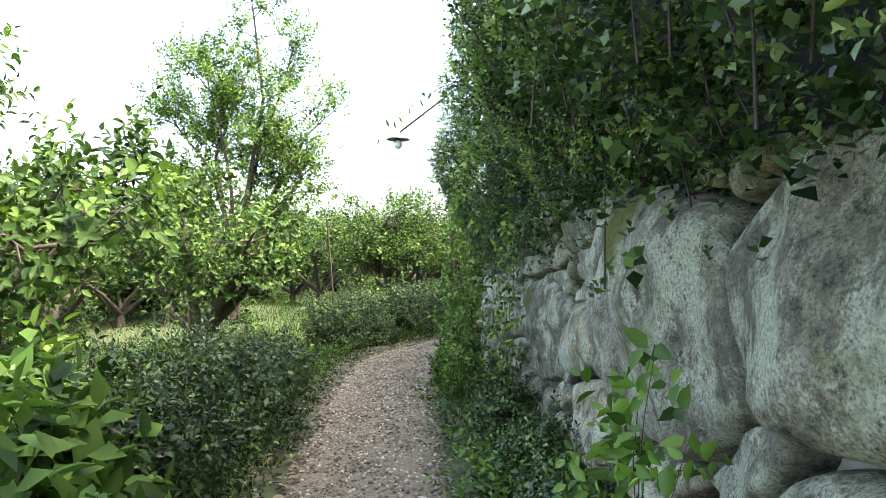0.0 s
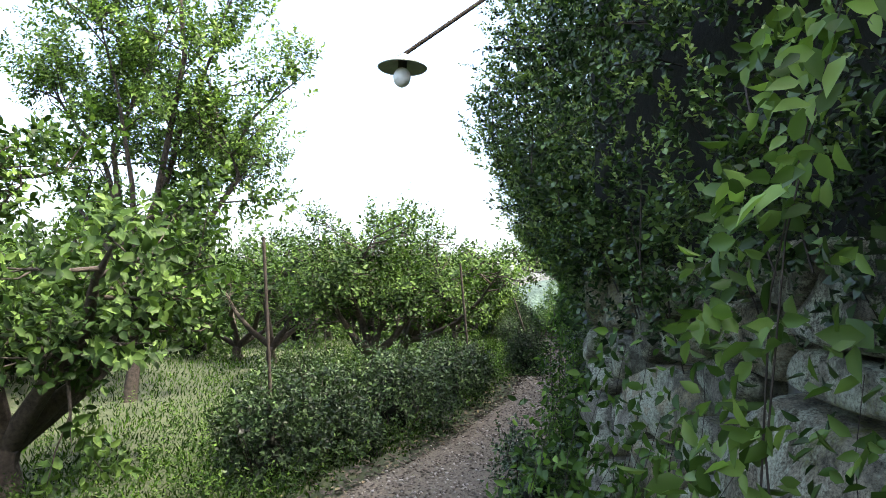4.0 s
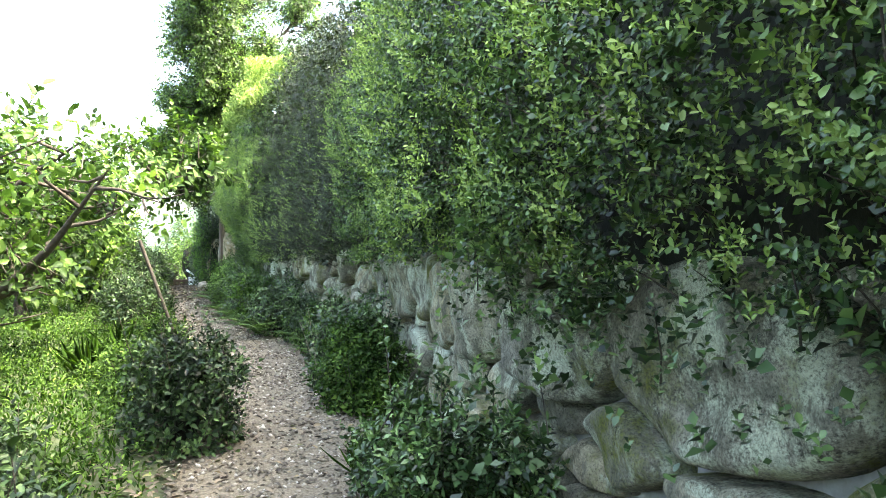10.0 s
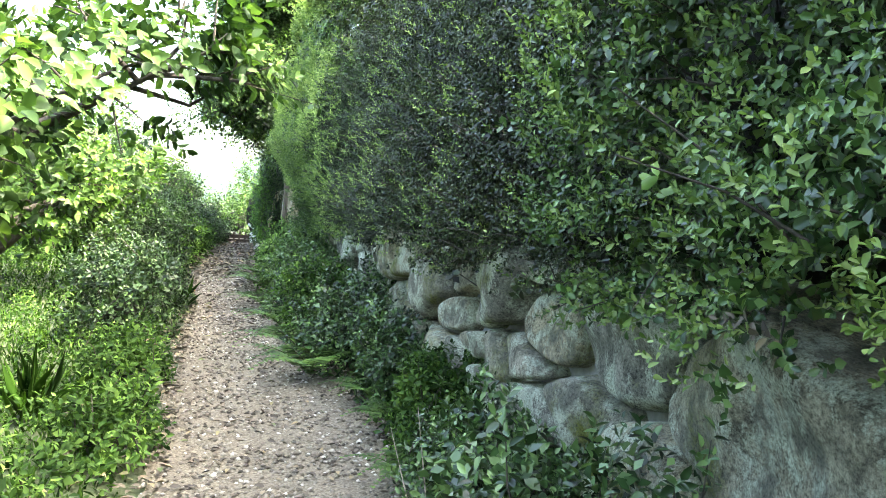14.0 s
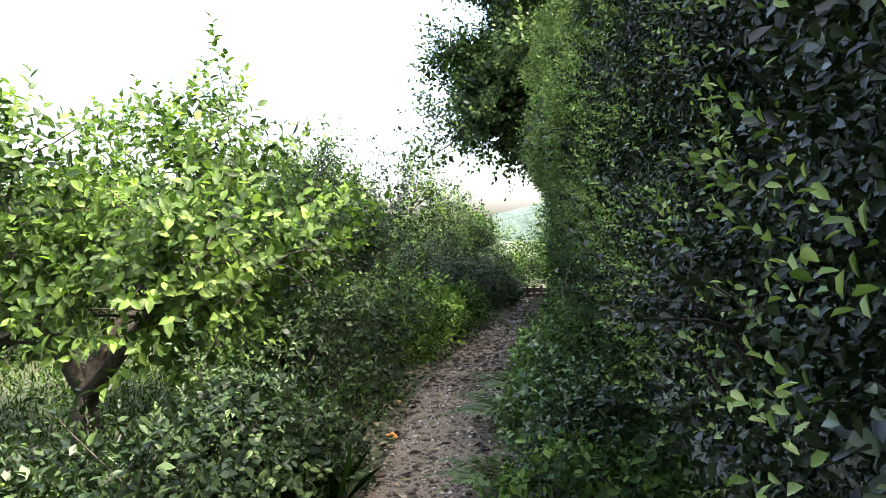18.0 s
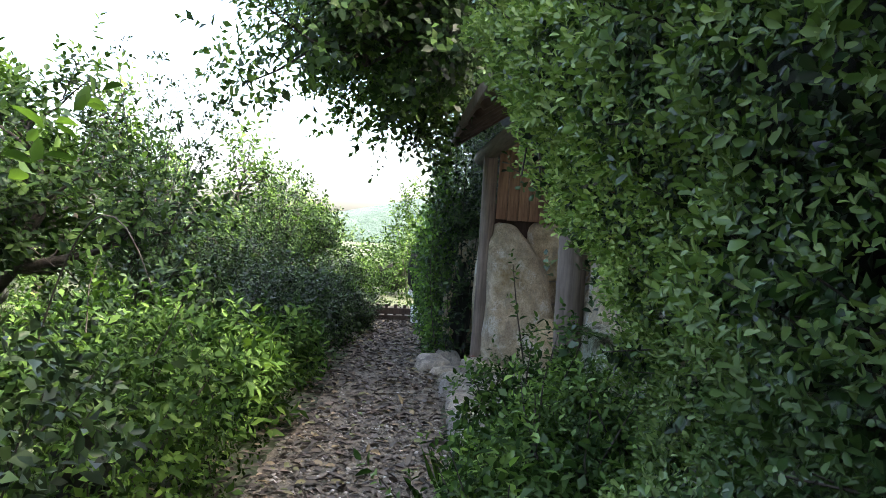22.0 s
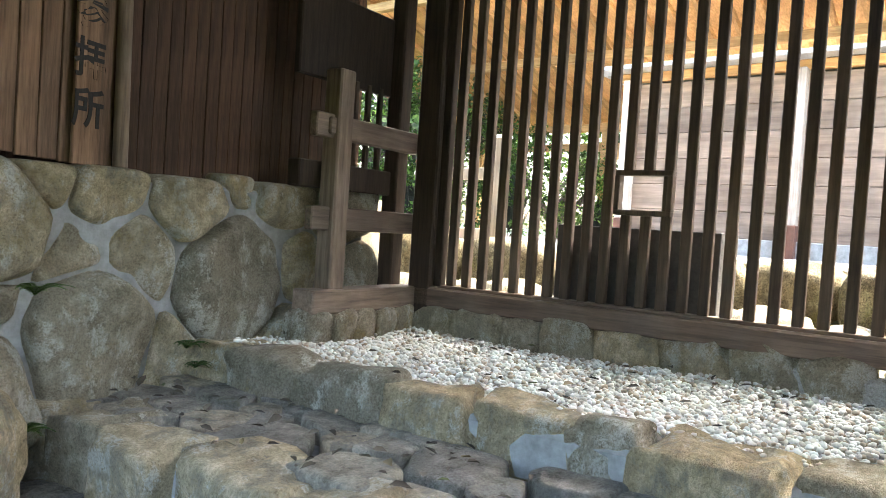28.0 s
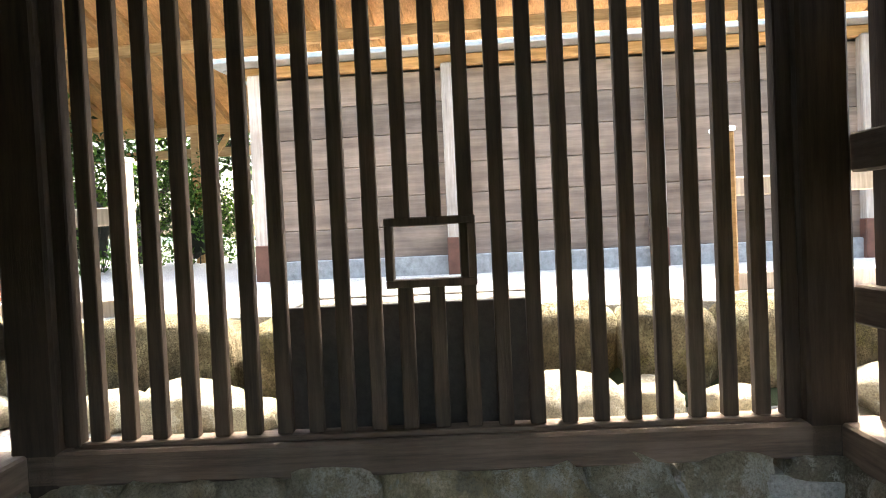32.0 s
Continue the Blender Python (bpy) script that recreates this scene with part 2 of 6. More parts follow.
M_MORTAR = plain_mat("mortar", (0.20, 0.20, 0.19), (0.36, 0.36, 0.35), 12, 0.95, 0, 0.6)
M_PATHBED = plain_mat("path_bed", (0.045, 0.035, 0.022), (0.21, 0.18, 0.13), 75, 1.0, 0, 0.8)
M_PATHROCK = speckle_mat("crushed_gravel", [(0.0, (0.045, 0.036, 0.026)), (0.4, (0.12, 0.10, 0.075)), (0.8, (0.23, 0.205, 0.165)), (1.0, (0.45, 0.42, 0.37))], 0.85)
M_PEBBLE = speckle_mat("white_pebble", [(0.0, (0.42, 0.32, 0.22)), (0.2, (0.64, 0.56, 0.46)), (0.45, (0.78, 0.75, 0.68)), (1.0, (0.88, 0.87, 0.84))], 0.5)
M_YARD = plain_mat("yard_gravel", (0.30, 0.285, 0.26), (0.60, 0.58, 0.54), 70, 0.95, 0, 0.9, distance=0.02)
M_SOIL = plain_mat("soil", (0.022, 0.036, 0.012), (0.055, 0.065, 0.028), 5, 1.0, 0, 0.9, distance=0.03)
M_PILLAR = wood_mat("grey_log", (0.155, 0.128, 0.108), (0.075, 0.060, 0.050))
M_PLANK = wood_mat("cedar_plank", (0.22, 0.142, 0.092), (0.09, 0.057, 0.037))
# reddish wood, its colour darkened for the shade under the deep roof
M_PLANK_RED_SHADE = wood_mat("reddish_shaded_plank", (0.088, 0.050, 0.033), (0.036, 0.021, 0.014))
M_DARKWOOD = wood_mat("dark_timber", (0.05, 0.036, 0.027), (0.022, 0.016, 0.012))
M_SLAT = wood_mat("slat_timber", (0.095, 0.072, 0.054), (0.045, 0.034, 0.026))
M_RAIL = wood_mat("weathered_rail", (0.25, 0.20, 0.16), (0.13, 0.10, 0.08))
M_RAILX = wood_mat("weathered_beam", (0.20, 0.16, 0.13), (0.10, 0.08, 0.065), axis=0)
M_BEAMY = wood_mat("sill_timber", (0.15, 0.113, 0.09), (0.07, 0.053, 0.042), axis=1)
M_ORANGE = wood_mat("new_cypress", (0.52, 0.32, 0.145), (0.37, 0.21, 0.085), axis=1)
M_ORANGEX = wood_mat("new_cypress_board", (0.54, 0.32, 0.145), (0.38, 0.21, 0.085), axis=0)
M_SIDING = wood_mat("old_siding", (0.235, 0.185, 0.148), (0.14, 0.108, 0.086), axis=1, scale=.4)
M_PALE = wood_mat("pale_post", (0.52, 0.46, 0.40), (0.36, 0.31, 0.27))
M_COPPER = plain_mat("copper_sleeve", (0.10, 0.045, 0.03), (0.17, 0.075, 0.05), 8, 0.5, 0.3)
M_ROOFMETAL = plain_mat("roof_metal", (0.33, 0.34, 0.34), (0.45, 0.46, 0.46), 6, 0.45, 0.6)
M_BLACK = plain_mat("black_paint", (0.022, 0.02, 0.018), (0.045, 0.04, 0.036), 30, 0.6)
M_BARKROOF = plain_mat("roof_underside", (0.05, 0.037, 0.028), (0.10, 0.075, 0.055), 12, 0.9)
M_ENAMEL = plain_mat("lamp_enamel", (0.17, 0.20, 0.17), (0.24, 0.27, 0.23), 20, 0.4)
M_BULB = plain_mat("bulb_glass", (0.72, 0.74, 0.74), (0.80, 0.82, 0.82), 5, 0.15, 0, 0.05)
M_STEEL = plain_mat("rusty_pole", (0.014, 0.010, 0.007), (0.034, 0.026, 0.019), 30, 0.95, 0.0)
M_WHITE = plain_mat("white_panel", (0.62, 0.64, 0.66), (0.75, 0.77, 0.79), 6, 0.5)
M_HILL = plain_mat("wooded_hill", (0.028, 0.05, 0.042), (0.06, 0.095, 0.07), 0.15, 1.0, 0, 1.0, distance=3)
M_CLAY = plain_mat("brown_glaze", (0.33, 0.10, 0.04), (0.50, 0.17, 0.07), 10, 0.25)
M_INK = plain_mat("ink", (0.008, 0.007, 0.007), (0.014, 0.013, 0.012), 40, 0.8)
M_YFLOWER = speckle_mat("fungus", [(0.0, (0.35, 0.13, 0.02)), (1.0, (0.5, 0.24, 0.05))], 0.7)


# ---- mesh helpers ----
rng = np.random.default_rng(7)


def mesh_np(name, V, F):
    """A mesh from an (n,3) array and an (m,k) array of faces."""
    me = bpy.data.meshes.new(name)
    V, F = np.asarray(V, np.float32), np.asarray(F, np.int32)
    k = F.shape[1]
    me.vertices.add(len(V))
    me.vertices.foreach_set("co", V.ravel())
    me.loops.add(F.size)
    me.loops.foreach_set("vertex_index", F.ravel())
    me.polygons.add(len(F))
    me.polygons.foreach_set("loop_start", np.arange(0, F.size, k, dtype=np.int32))
    me.polygons.foreach_set("loop_total", np.full(len(F), k, np.int32))
    me.update(calc_edges=True)
    return me


def obj(name, me, material, parent=None, label="", smooth=False, kind=""):
    if material and not me.materials:
        me.materials.append(material)
    if smooth:
        me.polygons.foreach_set("use_smooth", np.ones(len(me.polygons), bool))
    ob = new(name, me)
    if parent:
        ob.parent = parent
    if label or kind:
        tagged(ob, label, kind=kind)
    return ob


def part(name, bm, material, parent, label="", smooth=False):
    me = bpy.data.meshes.new(name)
    bm.to_mesh(me)
    bm.free()
    return obj(name, me, material, parent, label, smooth)


def thing(name, loc, label, category, group="", kind="", rz=0.0):
    e = new(name)
    e.empty_display_size = 0.1
    e.matrix_world = pose(*loc, 0, 0, rz)
    return tagged(e, label, category, group, kind)


def box_bm(sx, sy, sz, at=(0, 0, 0), bevel=0.006, taper=0.0, rot=(0, 0, 0)):
    bm = bmesh.new()
    bmesh.ops.create_cube(bm, size=1)
    for v in bm.verts:
        s = 1 - taper * (v.co.z + 0.5)
        v.co = Vector((v.co.x * sx * s, v.co.y * sy * s, v.co.z * sz))
    if bevel:
        bmesh.ops.bevel(bm, geom=bm.edges[:], offset=min(bevel, 0.3 * min(sx, sy, sz)), segments=1, affect="EDGES", profile=0.5)
    bmesh.ops.transform(bm, matrix=pose(*at, *rot), verts=bm.verts)
    return bm


def tube(points, radii, sides=7):
    P, r = np.asarray(points, float), np.asarray(radii, float)
    T = np.gradient(P, axis=0)
    T /= np.linalg.norm(T, axis=1)[:, None] + 1e-9
    ref = np.array([0, 0, 1.0]) if abs(T[0, 2]) < 0.8 else np.array([1.0, 0, 0])
    A = np.cross(T, ref)
    A /= np.linalg.norm(A, axis=1)[:, None] + 1e-9
    B = np.cross(T, A)
    a = np.linspace(0, 2 * np.pi, sides, endpoint=False)
    V = P[:, None] + r[:, None, None] * (np.cos(a)[None, :, None] * A[:, None] + np.sin(a)[None, :, None] * B[:, None])
    n = len(P)
    i, j = np.meshgrid(np.arange(n - 1), np.arange(sides), indexing="ij")
    k = (j + 1) % sides
    F = np.stack([i * sides + j, i * sides + k, (i + 1) * sides + k, (i + 1) * sides + j], -1).reshape(-1, 4)
    return V.reshape(-1, 3), F


def joined(pieces):
    V, F, o = [], [], 0
    for v, f in pieces:
        V.append(v)
        F.append(f + o)
        o += len(v)
    return np.concatenate(V), np.concatenate(F)


def unit(a):
    return a / (np.linalg.norm(a, axis=-1, keepdims=True) + 1e-9)


def leaves_np(P, A, N, L, W, round_tip=False, simple=False):
    """Folded leaves from P along A, facing N, of length L and width W (arrays): six corners, or four for simple ones."""
    A = unit(A)
    S = unit(np.cross(A, N))
    N = np.cross(S, A)
    L, W = np.broadcast_to(L, len(P))[:, None], np.broadcast_to(W, len(P))[:, None]
    up = N * W
    base, tip = P, P + A * L - N * L * 0.12
    if simple:
        r, q = P + A * L * 0.5 + S * W * 0.5 + up * 0.14, P + A * L * 0.5 - S * W * 0.5 + up * 0.14
        V = np.stack([base, r, tip, q], 1).reshape(-1, 3)
        o = np.arange(len(P))[:, None] * 4
        return V, o + np.array([[0, 1, 2, 3]])
    f1, w1, f2, w2 = (0.34, 0.37, 0.76, 0.47) if round_tip else (0.28, 0.45, 0.64, 0.40)
    r1, r2 = P + A * L * f1 + S * W * w1 + up * 0.16, P + A * L * f2 + S * W * w2 + up * 0.12
    l1, l2 = P + A * L * f1 - S * W * w1 + up * 0.16, P + A * L * f2 - S * W * w2 + up * 0.12
    V = np.stack([base, r1, r2, tip, l2, l1], 1).reshape(-1, 3)
    o = np.arange(len(P))[:, None] * 6
    F = np.concatenate([o + np.array([[0, 1, 2, 3]]), o + np.array([[0, 3, 4, 5]])])
    return V, F


def shoots_np(P, D, k, length, leaf, width, spread=1.0, flat=0.0, round_tip=False, simple=False):
    """k leaves spiralling round each shoot that starts at P and runs along D."""
    n = len(P)
    D = unit(D)
    ref = unit(rng.normal(size=(n, 3)))
    X = unit(np.cross(D, ref))
    Y = np.cross(D, X)
    Ps, As, Ns, Ls = [], [], [], []
    ph = rng.uniform(0, 6.28, n)
    size = rng.uniform(0.7, 1.25, n)
    for i in range(k):
        f = (i + 0.5) / k
        a = ph + i * 2.4
        R = np.cos(a)[:, None] * X + np.sin(a)[:, None] * Y
        tilt = spread * (1.25 - 0.75 * f)
        A = D * np.cos(tilt) + R * np.sin(tilt) + rng.normal(size=(n, 3)) * 0.15
        A[:, 2] -= flat * 0.5
        N = D * np.sin(tilt) - R * np.cos(tilt) + rng.normal(size=(n, 3)) * 0.2
        N[:, 2] += flat
        Ps.append(P + D * length * f)
        As.append(A)
        Ns.append(N)
        Ls.append(leaf * size * rng.uniform(0.75, 1.15, n) * (1.05 - 0.35 * f))
    P, A, N, L = np.concatenate(Ps), np.concatenate(As), np.concatenate(Ns), np.concatenate(Ls)
    return leaves_np(P, A, N, L, L * width, round_tip, simple)


def lump(n_seed, P, scale, amp):
    """Smooth noise at points P."""
    out = np.empty(len(P))
    for i, p in enumerate(P):
        out[i] = noise.noise(Vector(p) * scale + Vector((n_seed * 7.3, 0, 0)))
    return out * amp


def ico(sub):
    bm = bmesh.new()
    bmesh.ops.create_icosphere(bm, subdivisions=sub, radius=1)
    V = np.array([v.co[:] for v in bm.verts])
    F = np.array([[v.index for v in f.verts] for f in bm.faces])
    bm.free()
    return V, F


ICO = {s: ico(s) for s in (1, 2, 3, 4)}


def boulder_mesh(name, sx, sy, sz, seed, sub=3, power=0.55, rough=0.10):
    """A rounded block: a sphere squared off, then made uneven."""
    V, F = ICO[sub]
    Q = np.sign(V) * np.abs(V) ** power
    Q /= np.abs(Q).max(0)
    d = lump(seed, V * 1.0, 1.3, rough * 2.2) + lump(seed + 31, V, 3.1, rough)
    Q = Q * (1 + d[:, None]) * np.array([sx, sy, sz]) * 0.5
    return mesh_np(name, Q, F)


def cut_cells(seeds, bounds):
    """The cell of each seed (u, v, reach) among the others within the bounds, as corner lists; a larger reach takes more room."""
    u0, u1, v0, v1 = bounds
    out = []
    for i, (su, sv, sr) in enumerate(seeds):
        poly = [(max(u0, su - 1.6), v0(su)), (min(u1, su + 1.6), v0(su)), (min(u1, su + 1.6), v1(su)), (max(u0, su - 1.6), v1(su))]
        for j, (tu, tv, tr) in enumerate(seeds):
            if j == i or abs(tu - su) > 2.2:
                continue
            du, dv = tu - su, tv - sv
            d2 = du * du + dv * dv
            k = (d2 + sr * sr - tr * tr) / 2
            new_poly = []
            for a in range(len(poly)):
                p, q = poly[a], poly[(a + 1) % len(poly)]
                fp, fq = (p[0] - su) * du + (p[1] - sv) * dv - k, (q[0] - su) * du + (q[1] - sv) * dv - k
                if fp <= 0:
                    new_poly.append(p)
                if (fp < 0) != (fq < 0):
                    s_ = fp / (fp - fq)
                    new_poly.append((p[0] + (q[0] - p[0]) * s_, p[1] + (q[1] - p[1]) * s_))
            poly = new_poly
            if len(poly) < 3:
                break
        out.append(poly)
    return out


def cell_stone(name, poly, bulge, seed, gap=0.012, rough=0.03, corner=0.2):
    """A block with that outline (u along x, v along z), rounded corners and a domed uneven face towards -y; returns mesh and centre."""
    c = np.mean(poly, 0)
    P = np.array(poly) - c
    r = np.linalg.norm(P, axis=1, keepdims=True)
    P = P * np.clip(1 - gap / np.maximum(r, 0.05), 0.5, 1)
    for _ in range(2):
        Q = np.roll(P, -1, 0)
        P = np.stack([P * (1 - corner) + Q * corner, P * corner + Q * (1 - corner)], 1).reshape(-1, 2)
    cum = np.r_[0, np.cumsum(np.linalg.norm(np.roll(P, -1, 0) - P, axis=1))]
    PP = np.r_[P, P[:1]]
    t = np.linspace(0, cum[-1], 40, endpoint=False)
    ring = np.stack([np.interp(t, cum, PP[:, 0]), np.interp(t, cum, PP[:, 1])], -1)
    size = math.sqrt(abs(np.sum(ring[:, 0] * np.roll(ring[:, 1], -1) - ring[:, 1] * np.roll(ring[:, 0], -1)) / 2))
    h = bulge * (0.35 + 0.65 * min(1, size / 0.6))
    V, rows = [], [(0.97, -0.22), (1.0, -0.02), (1.0, h * 0.34), (0.98, h * 0.64), (0.94, h * 0.83), (0.87, h * 0.94), (0.77, h * .99), (0.65, h), (0.52, h * 1.01), (0.39, h * 1.02), (0.26, h * 1.02), (0.12, h * 1.02)]
    for s, d in rows:
        for x, z in ring * s:
            w = Vector((x * 2.2 + seed * 3.7, z * 2.2, d + seed))
            e = rough * 2.2 * noise.noise(w) + rough * .9 * noise.noise(w * 2.5)
            k = 1 + 0.2 * e if d > -0.1 else 1
            V.append((x * k, -(d + e * (1 if d > 0 else 0)), z * k))
    n = 40
    F = [[a * n + b, a * n + (b + 1) % n, (a + 1) * n + (b + 1) % n, (a + 1) * n + b] for a in range(len(rows) - 1) for b in range(n)]
    me = bpy.data.meshes.new(name)
    me.from_pydata(V, [], F + [list(range((len(rows) - 1) * n, len(rows) * n))])
    return me, c


# ---- the plan: ground line, path edges, wall line ----
def ground_line(y):
    return np.interp(y, (-6, 0, 5, 9, 12.3, 15.5, 18.2, 21.3, 25.3, 27, 30, 33, 36.5, 40), (-.1, -.08, -.05, 0, .12, .46, .62, .64, .72, .88, .93, .95, .82, .74))


def path_left(y):
    return np.interp(y, (-4, 0, 4.4, 7.8, 10, 11, 13, 15.1, 17.3, 19.4, 23, 25.4, 27.7, 31.5, 36, 40), (.3, -.6, -1.71, -2.75, -3.25, -3.2, -2.75, -2.36, -2.32, -2.15, -2.5, -2.67, -2.9, -2.95, -3.05, -3.3))


def path_right(y):
    return np.interp(y, (-4, 0, 4.4, 7.8, 10, 11, 13, 15.1, 18.2, 19.4, 23, 25.4, 27.7, 31.5, 36, 40), (1.3, .35, -.78, -1.75, -2.1, -2.05, -1.5, -1.22, -1.12, -1.13, -1.15, -1.65, -2.0, -2.15, -2.45, -2.8))


def wall_x(y):
    return np.interp(y, (-6, -2, 0.8, 3.9, 5.1, 6.3, 7, 8.6, 9.3, 11, 13.4, 14.6, 16.3, 17.5, 19.5, 20.3, 22.5, 25.5, 27.5, 29, 33, 36, 40), (2.9, 1.9, 1.02, .2, .05, -.32, -.6, -1.1, -1.32, -1.22, -.76, -.8, -.8, -.62, -.55, -.72, -.84, -1.05, -1.25, -1.4, -1.75, -1.9, -2.2))


def hedge_foot(y):
    """How far the hedge's foot stands out in front of the wall line."""
    return np.interp(y, (2, 4, 7, 9.3, 11, 13.4, 16.3, 19.5, 22.5, 25.5, 27.5, 29), (.17, .2, .15, .18, .2, .29, .2, .19, .18, .15, .1, 0))


WALL_TOP = 1.72


def ground_z(x, y):
    x, y = np.asarray(x, float), np.asarray(y, float)
    g = ground_line(y)
    left = np.clip(path_left(y) - x, 0, None)
    far = np.clip(y - 38, 0, None)
    z = g - 0.03 * np.clip(left - 0.3, 0, 40) + 0.05 * np.exp(-((left - 0.35) / 0.3) ** 2) * (left > 0) - 0.012 * np.clip(far, 0, 60)
    rise = np.clip((x - wall_x(y) - 0.25) / 0.3, 0, 1)
    shelter = ((y > 28.3) & (y < 34.5) & (x < 5))
    up = np.where(shelter, np.clip((x - 2.4) / 0.5, 0, 1) * 0.9, np.maximum(0, WALL_TOP - 0.12 - g) * rise)
    return z + up


# ground sheet, fine near the path and coarse to the horizon
gx = np.concatenate([[-3000, -800, -250, -120, -70, -45], np.arange(-32, -8, 1.0), np.arange(-8, 3, 0.2), np.arange(3, 12, 0.5), [14, 20, 30, 60, 150, 500, 3000]])
gy = np.concatenate([[-3000, -600, -150, -60, -30, -15], np.arange(-8, 40, 0.25), np.arange(40, 60, 1.5), [64, 80, 110, 170, 300, 800, 3000]])
GX, GY = np.meshgrid(gx, gy, indexing="ij")
GZ = ground_z(np.clip(GX, -60, 40), np.clip(GY, -40, 90))
gv = np.stack([GX, GY, GZ], -1).reshape(-1, 3)
near = (np.abs(gv[:, 0]) < 40) & (gv[:, 1] > -10) & (gv[:, 1] < 60)
gv[near, 2] += lump(3, gv[near] * (1, 1, 0), 0.9, 0.05)
i, j = np.meshgrid(np.arange(len(gx) - 1), np.arange(len(gy) - 1), indexing="ij")
gf = np.stack([i * len(gy) + j, (i + 1) * len(gy) + j, (i + 1) * len(gy) + j + 1, i * len(gy) + j + 1], -1).reshape(-1, 4)
tagged(obj("ground", mesh_np("ground", gv, gf), M_SOIL, smooth=True), "dark soil ground under grass and herbs", "ground", kind="structure")

# gravel path
py = np.arange(-5, 41, 0.15)
cols = 9
pv = []
for y in py:
    for c in range(cols):
        f = c / (cols - 1)
        e = 0.06 * noise.noise(Vector((0, y * 1.7, f * 9)))
        x = (path_left(y) - .16) * (1 - f) + (path_right(y) + .12) * f + (e if c in (0, cols - 1) else 0)
        pv.append((x, y, ground_line(y) + 0.045 + 0.012 * noise.noise(Vector((x * 3, y * 3, 0))) - (0.06 if c in (0, cols - 1) else 0)))
i, j = np.meshgrid(np.arange(len(py) - 1), np.arange(cols - 1), indexing="ij")
pf = np.stack([i * cols + j, i * cols + j + 1, (i + 1) * cols + j + 1, (i + 1) * cols + j], -1).reshape(-1, 4)
path = tagged(obj("path", mesh_np("path", pv, pf), M_PATHBED, smooth=True), "narrow garden path of crushed gravel with dry leaves", "path", kind="structure")


def scatter_path(n, y0, y1, edge=0.0):
    y = rng.uniform(y0, y1, n)
    f = rng.beta(1.3, 1.3, n) * (1 + 2 * edge) - edge
    x = path_left(y) * (1 - f) + path_right(y) * f
    return np.stack([x, y, ground_line(y) + 0.047], -1)


def chips(P, r0, r1, squash=0.6):
    """Small angular stones, eight faces each."""
    n = len(P)
    O = np.array([[1, 0, 0], [-1, 0, 0], [0, 1, 0], [0, -1, 0], [0, 0, 1], [0, 0, -1]], float)
    FO = np.array([[0, 2, 4], [2, 1, 4], [1, 3, 4], [3, 0, 4], [2, 0, 5], [1, 2, 5], [3, 1, 5], [0, 3, 5]])
    r = rng.uniform(r0, r1, (n, 1, 1))
    a = rng.uniform(0, 6.28, n)
    V = O[None] * r * rng.uniform(0.6, 1.2, (n, 6, 1))
    c, s = np.cos(a)[:, None], np.sin(a)[:, None]
    V = np.stack([V[..., 0] * c - V[..., 1] * s, V[..., 0] * s + V[..., 1] * c, V[..., 2] * squash + V[..., 0] * rng.normal(size=(n, 1)) * 0.3], -1) + P[:, None]
    F = (FO[None] + (np.arange(n) * 6)[:, None, None]).reshape(-1, 3)
    return V.reshape(-1, 3), F


obj("gravel", mesh_np("gravel", *chips(np.concatenate([scatter_path(26000, 1.5, 30.5, .1), scatter_path(2500, 30, 38)]), 0.008, 0.022)), M_PATHROCK, path, "pale crushed gravel", kind="stuff")


def litter(P, size):
    n = len(P)
    A = np.stack([rng.normal(size=n), rng.normal(size=n), rng.normal(size=n) * 0.15], -1)
    N = np.stack([rng.normal(size=n) * 0.3, rng.normal(size=n) * 0.3, np.ones(n)], -1)
    L = rng.uniform(0.5, 1.2, n) * size
    return leaves_np(P + np.array([0, 0, 0.012]), A, N, L, L * rng.uniform(0.35, 0.6, n))


fallen = np.concatenate([scatter_path(4400, 27.6, 38, 0.1), scatter_path(350, 24.5, 28, 0.1)])
small_fallen = np.concatenate([scatter_path(900, 2, 14, 0.15), scatter_path(1500, 14, 26, 0.2)])
tagged(obj("fallen_leaves", mesh_np("fallen_leaves", *litter(fallen, 0.075)), M_DEAD), "dry brown fallen leaves strewn over the path", "leaves", kind="stuff")


tagged(obj("fallen_leaves", mesh_np("fallen_leaves", *litter(small_fallen, 0.05)), M_DEAD), "small dry leaves between the gravel of the path", "leaves", kind="stuff")


# ---- stone wall, each stone a piece ----
def wall_top(y):
    return float(np.interp(y, (-3, 3, 5.2, 6.2, 14.5, 16.5, 20, 25, 30), (1.66, 1.7, 1.72, 1.80, 1.76, 1.9, 1.88, 1.98, 2.0)))


wall = thing("stone_wall", (0, 0, 0), "rough retaining wall of lichened boulders under the hedge", "wall", kind="structure")
bv, bf, o = [], [], 0
ys = np.arange(-4, 28.7, 0.25)
for y in ys:
    x = float(wall_x(y)) + 0.0
    for z, dx in ((-0.4, 0), (wall_top(y) - 0.12, 0.12), (wall_top(y) - 0.12, 0.8), (-0.4, 0.8)):
        bv.append((x + dx, y, z))
n4 = len(ys)
bf = [[a * 4 + b, a * 4 + (b + 1) % 4, (a + 1) * 4 + (b + 1) % 4, (a + 1) * 4 + b] for a in range(n4 - 1) for b in range(4)]
obj("mortar_bed", mesh_np("mortar_bed", bv, bf), M_MORTAR, wall, "grey mortar between the stones")


def wall_base(y):
    return float(ground_line(y)) - 0.1


def wall_tangent(y):
    return math.atan2(-(float(wall_x(y + 0.3)) - float(wall_x(y - 0.3))), 0.6)


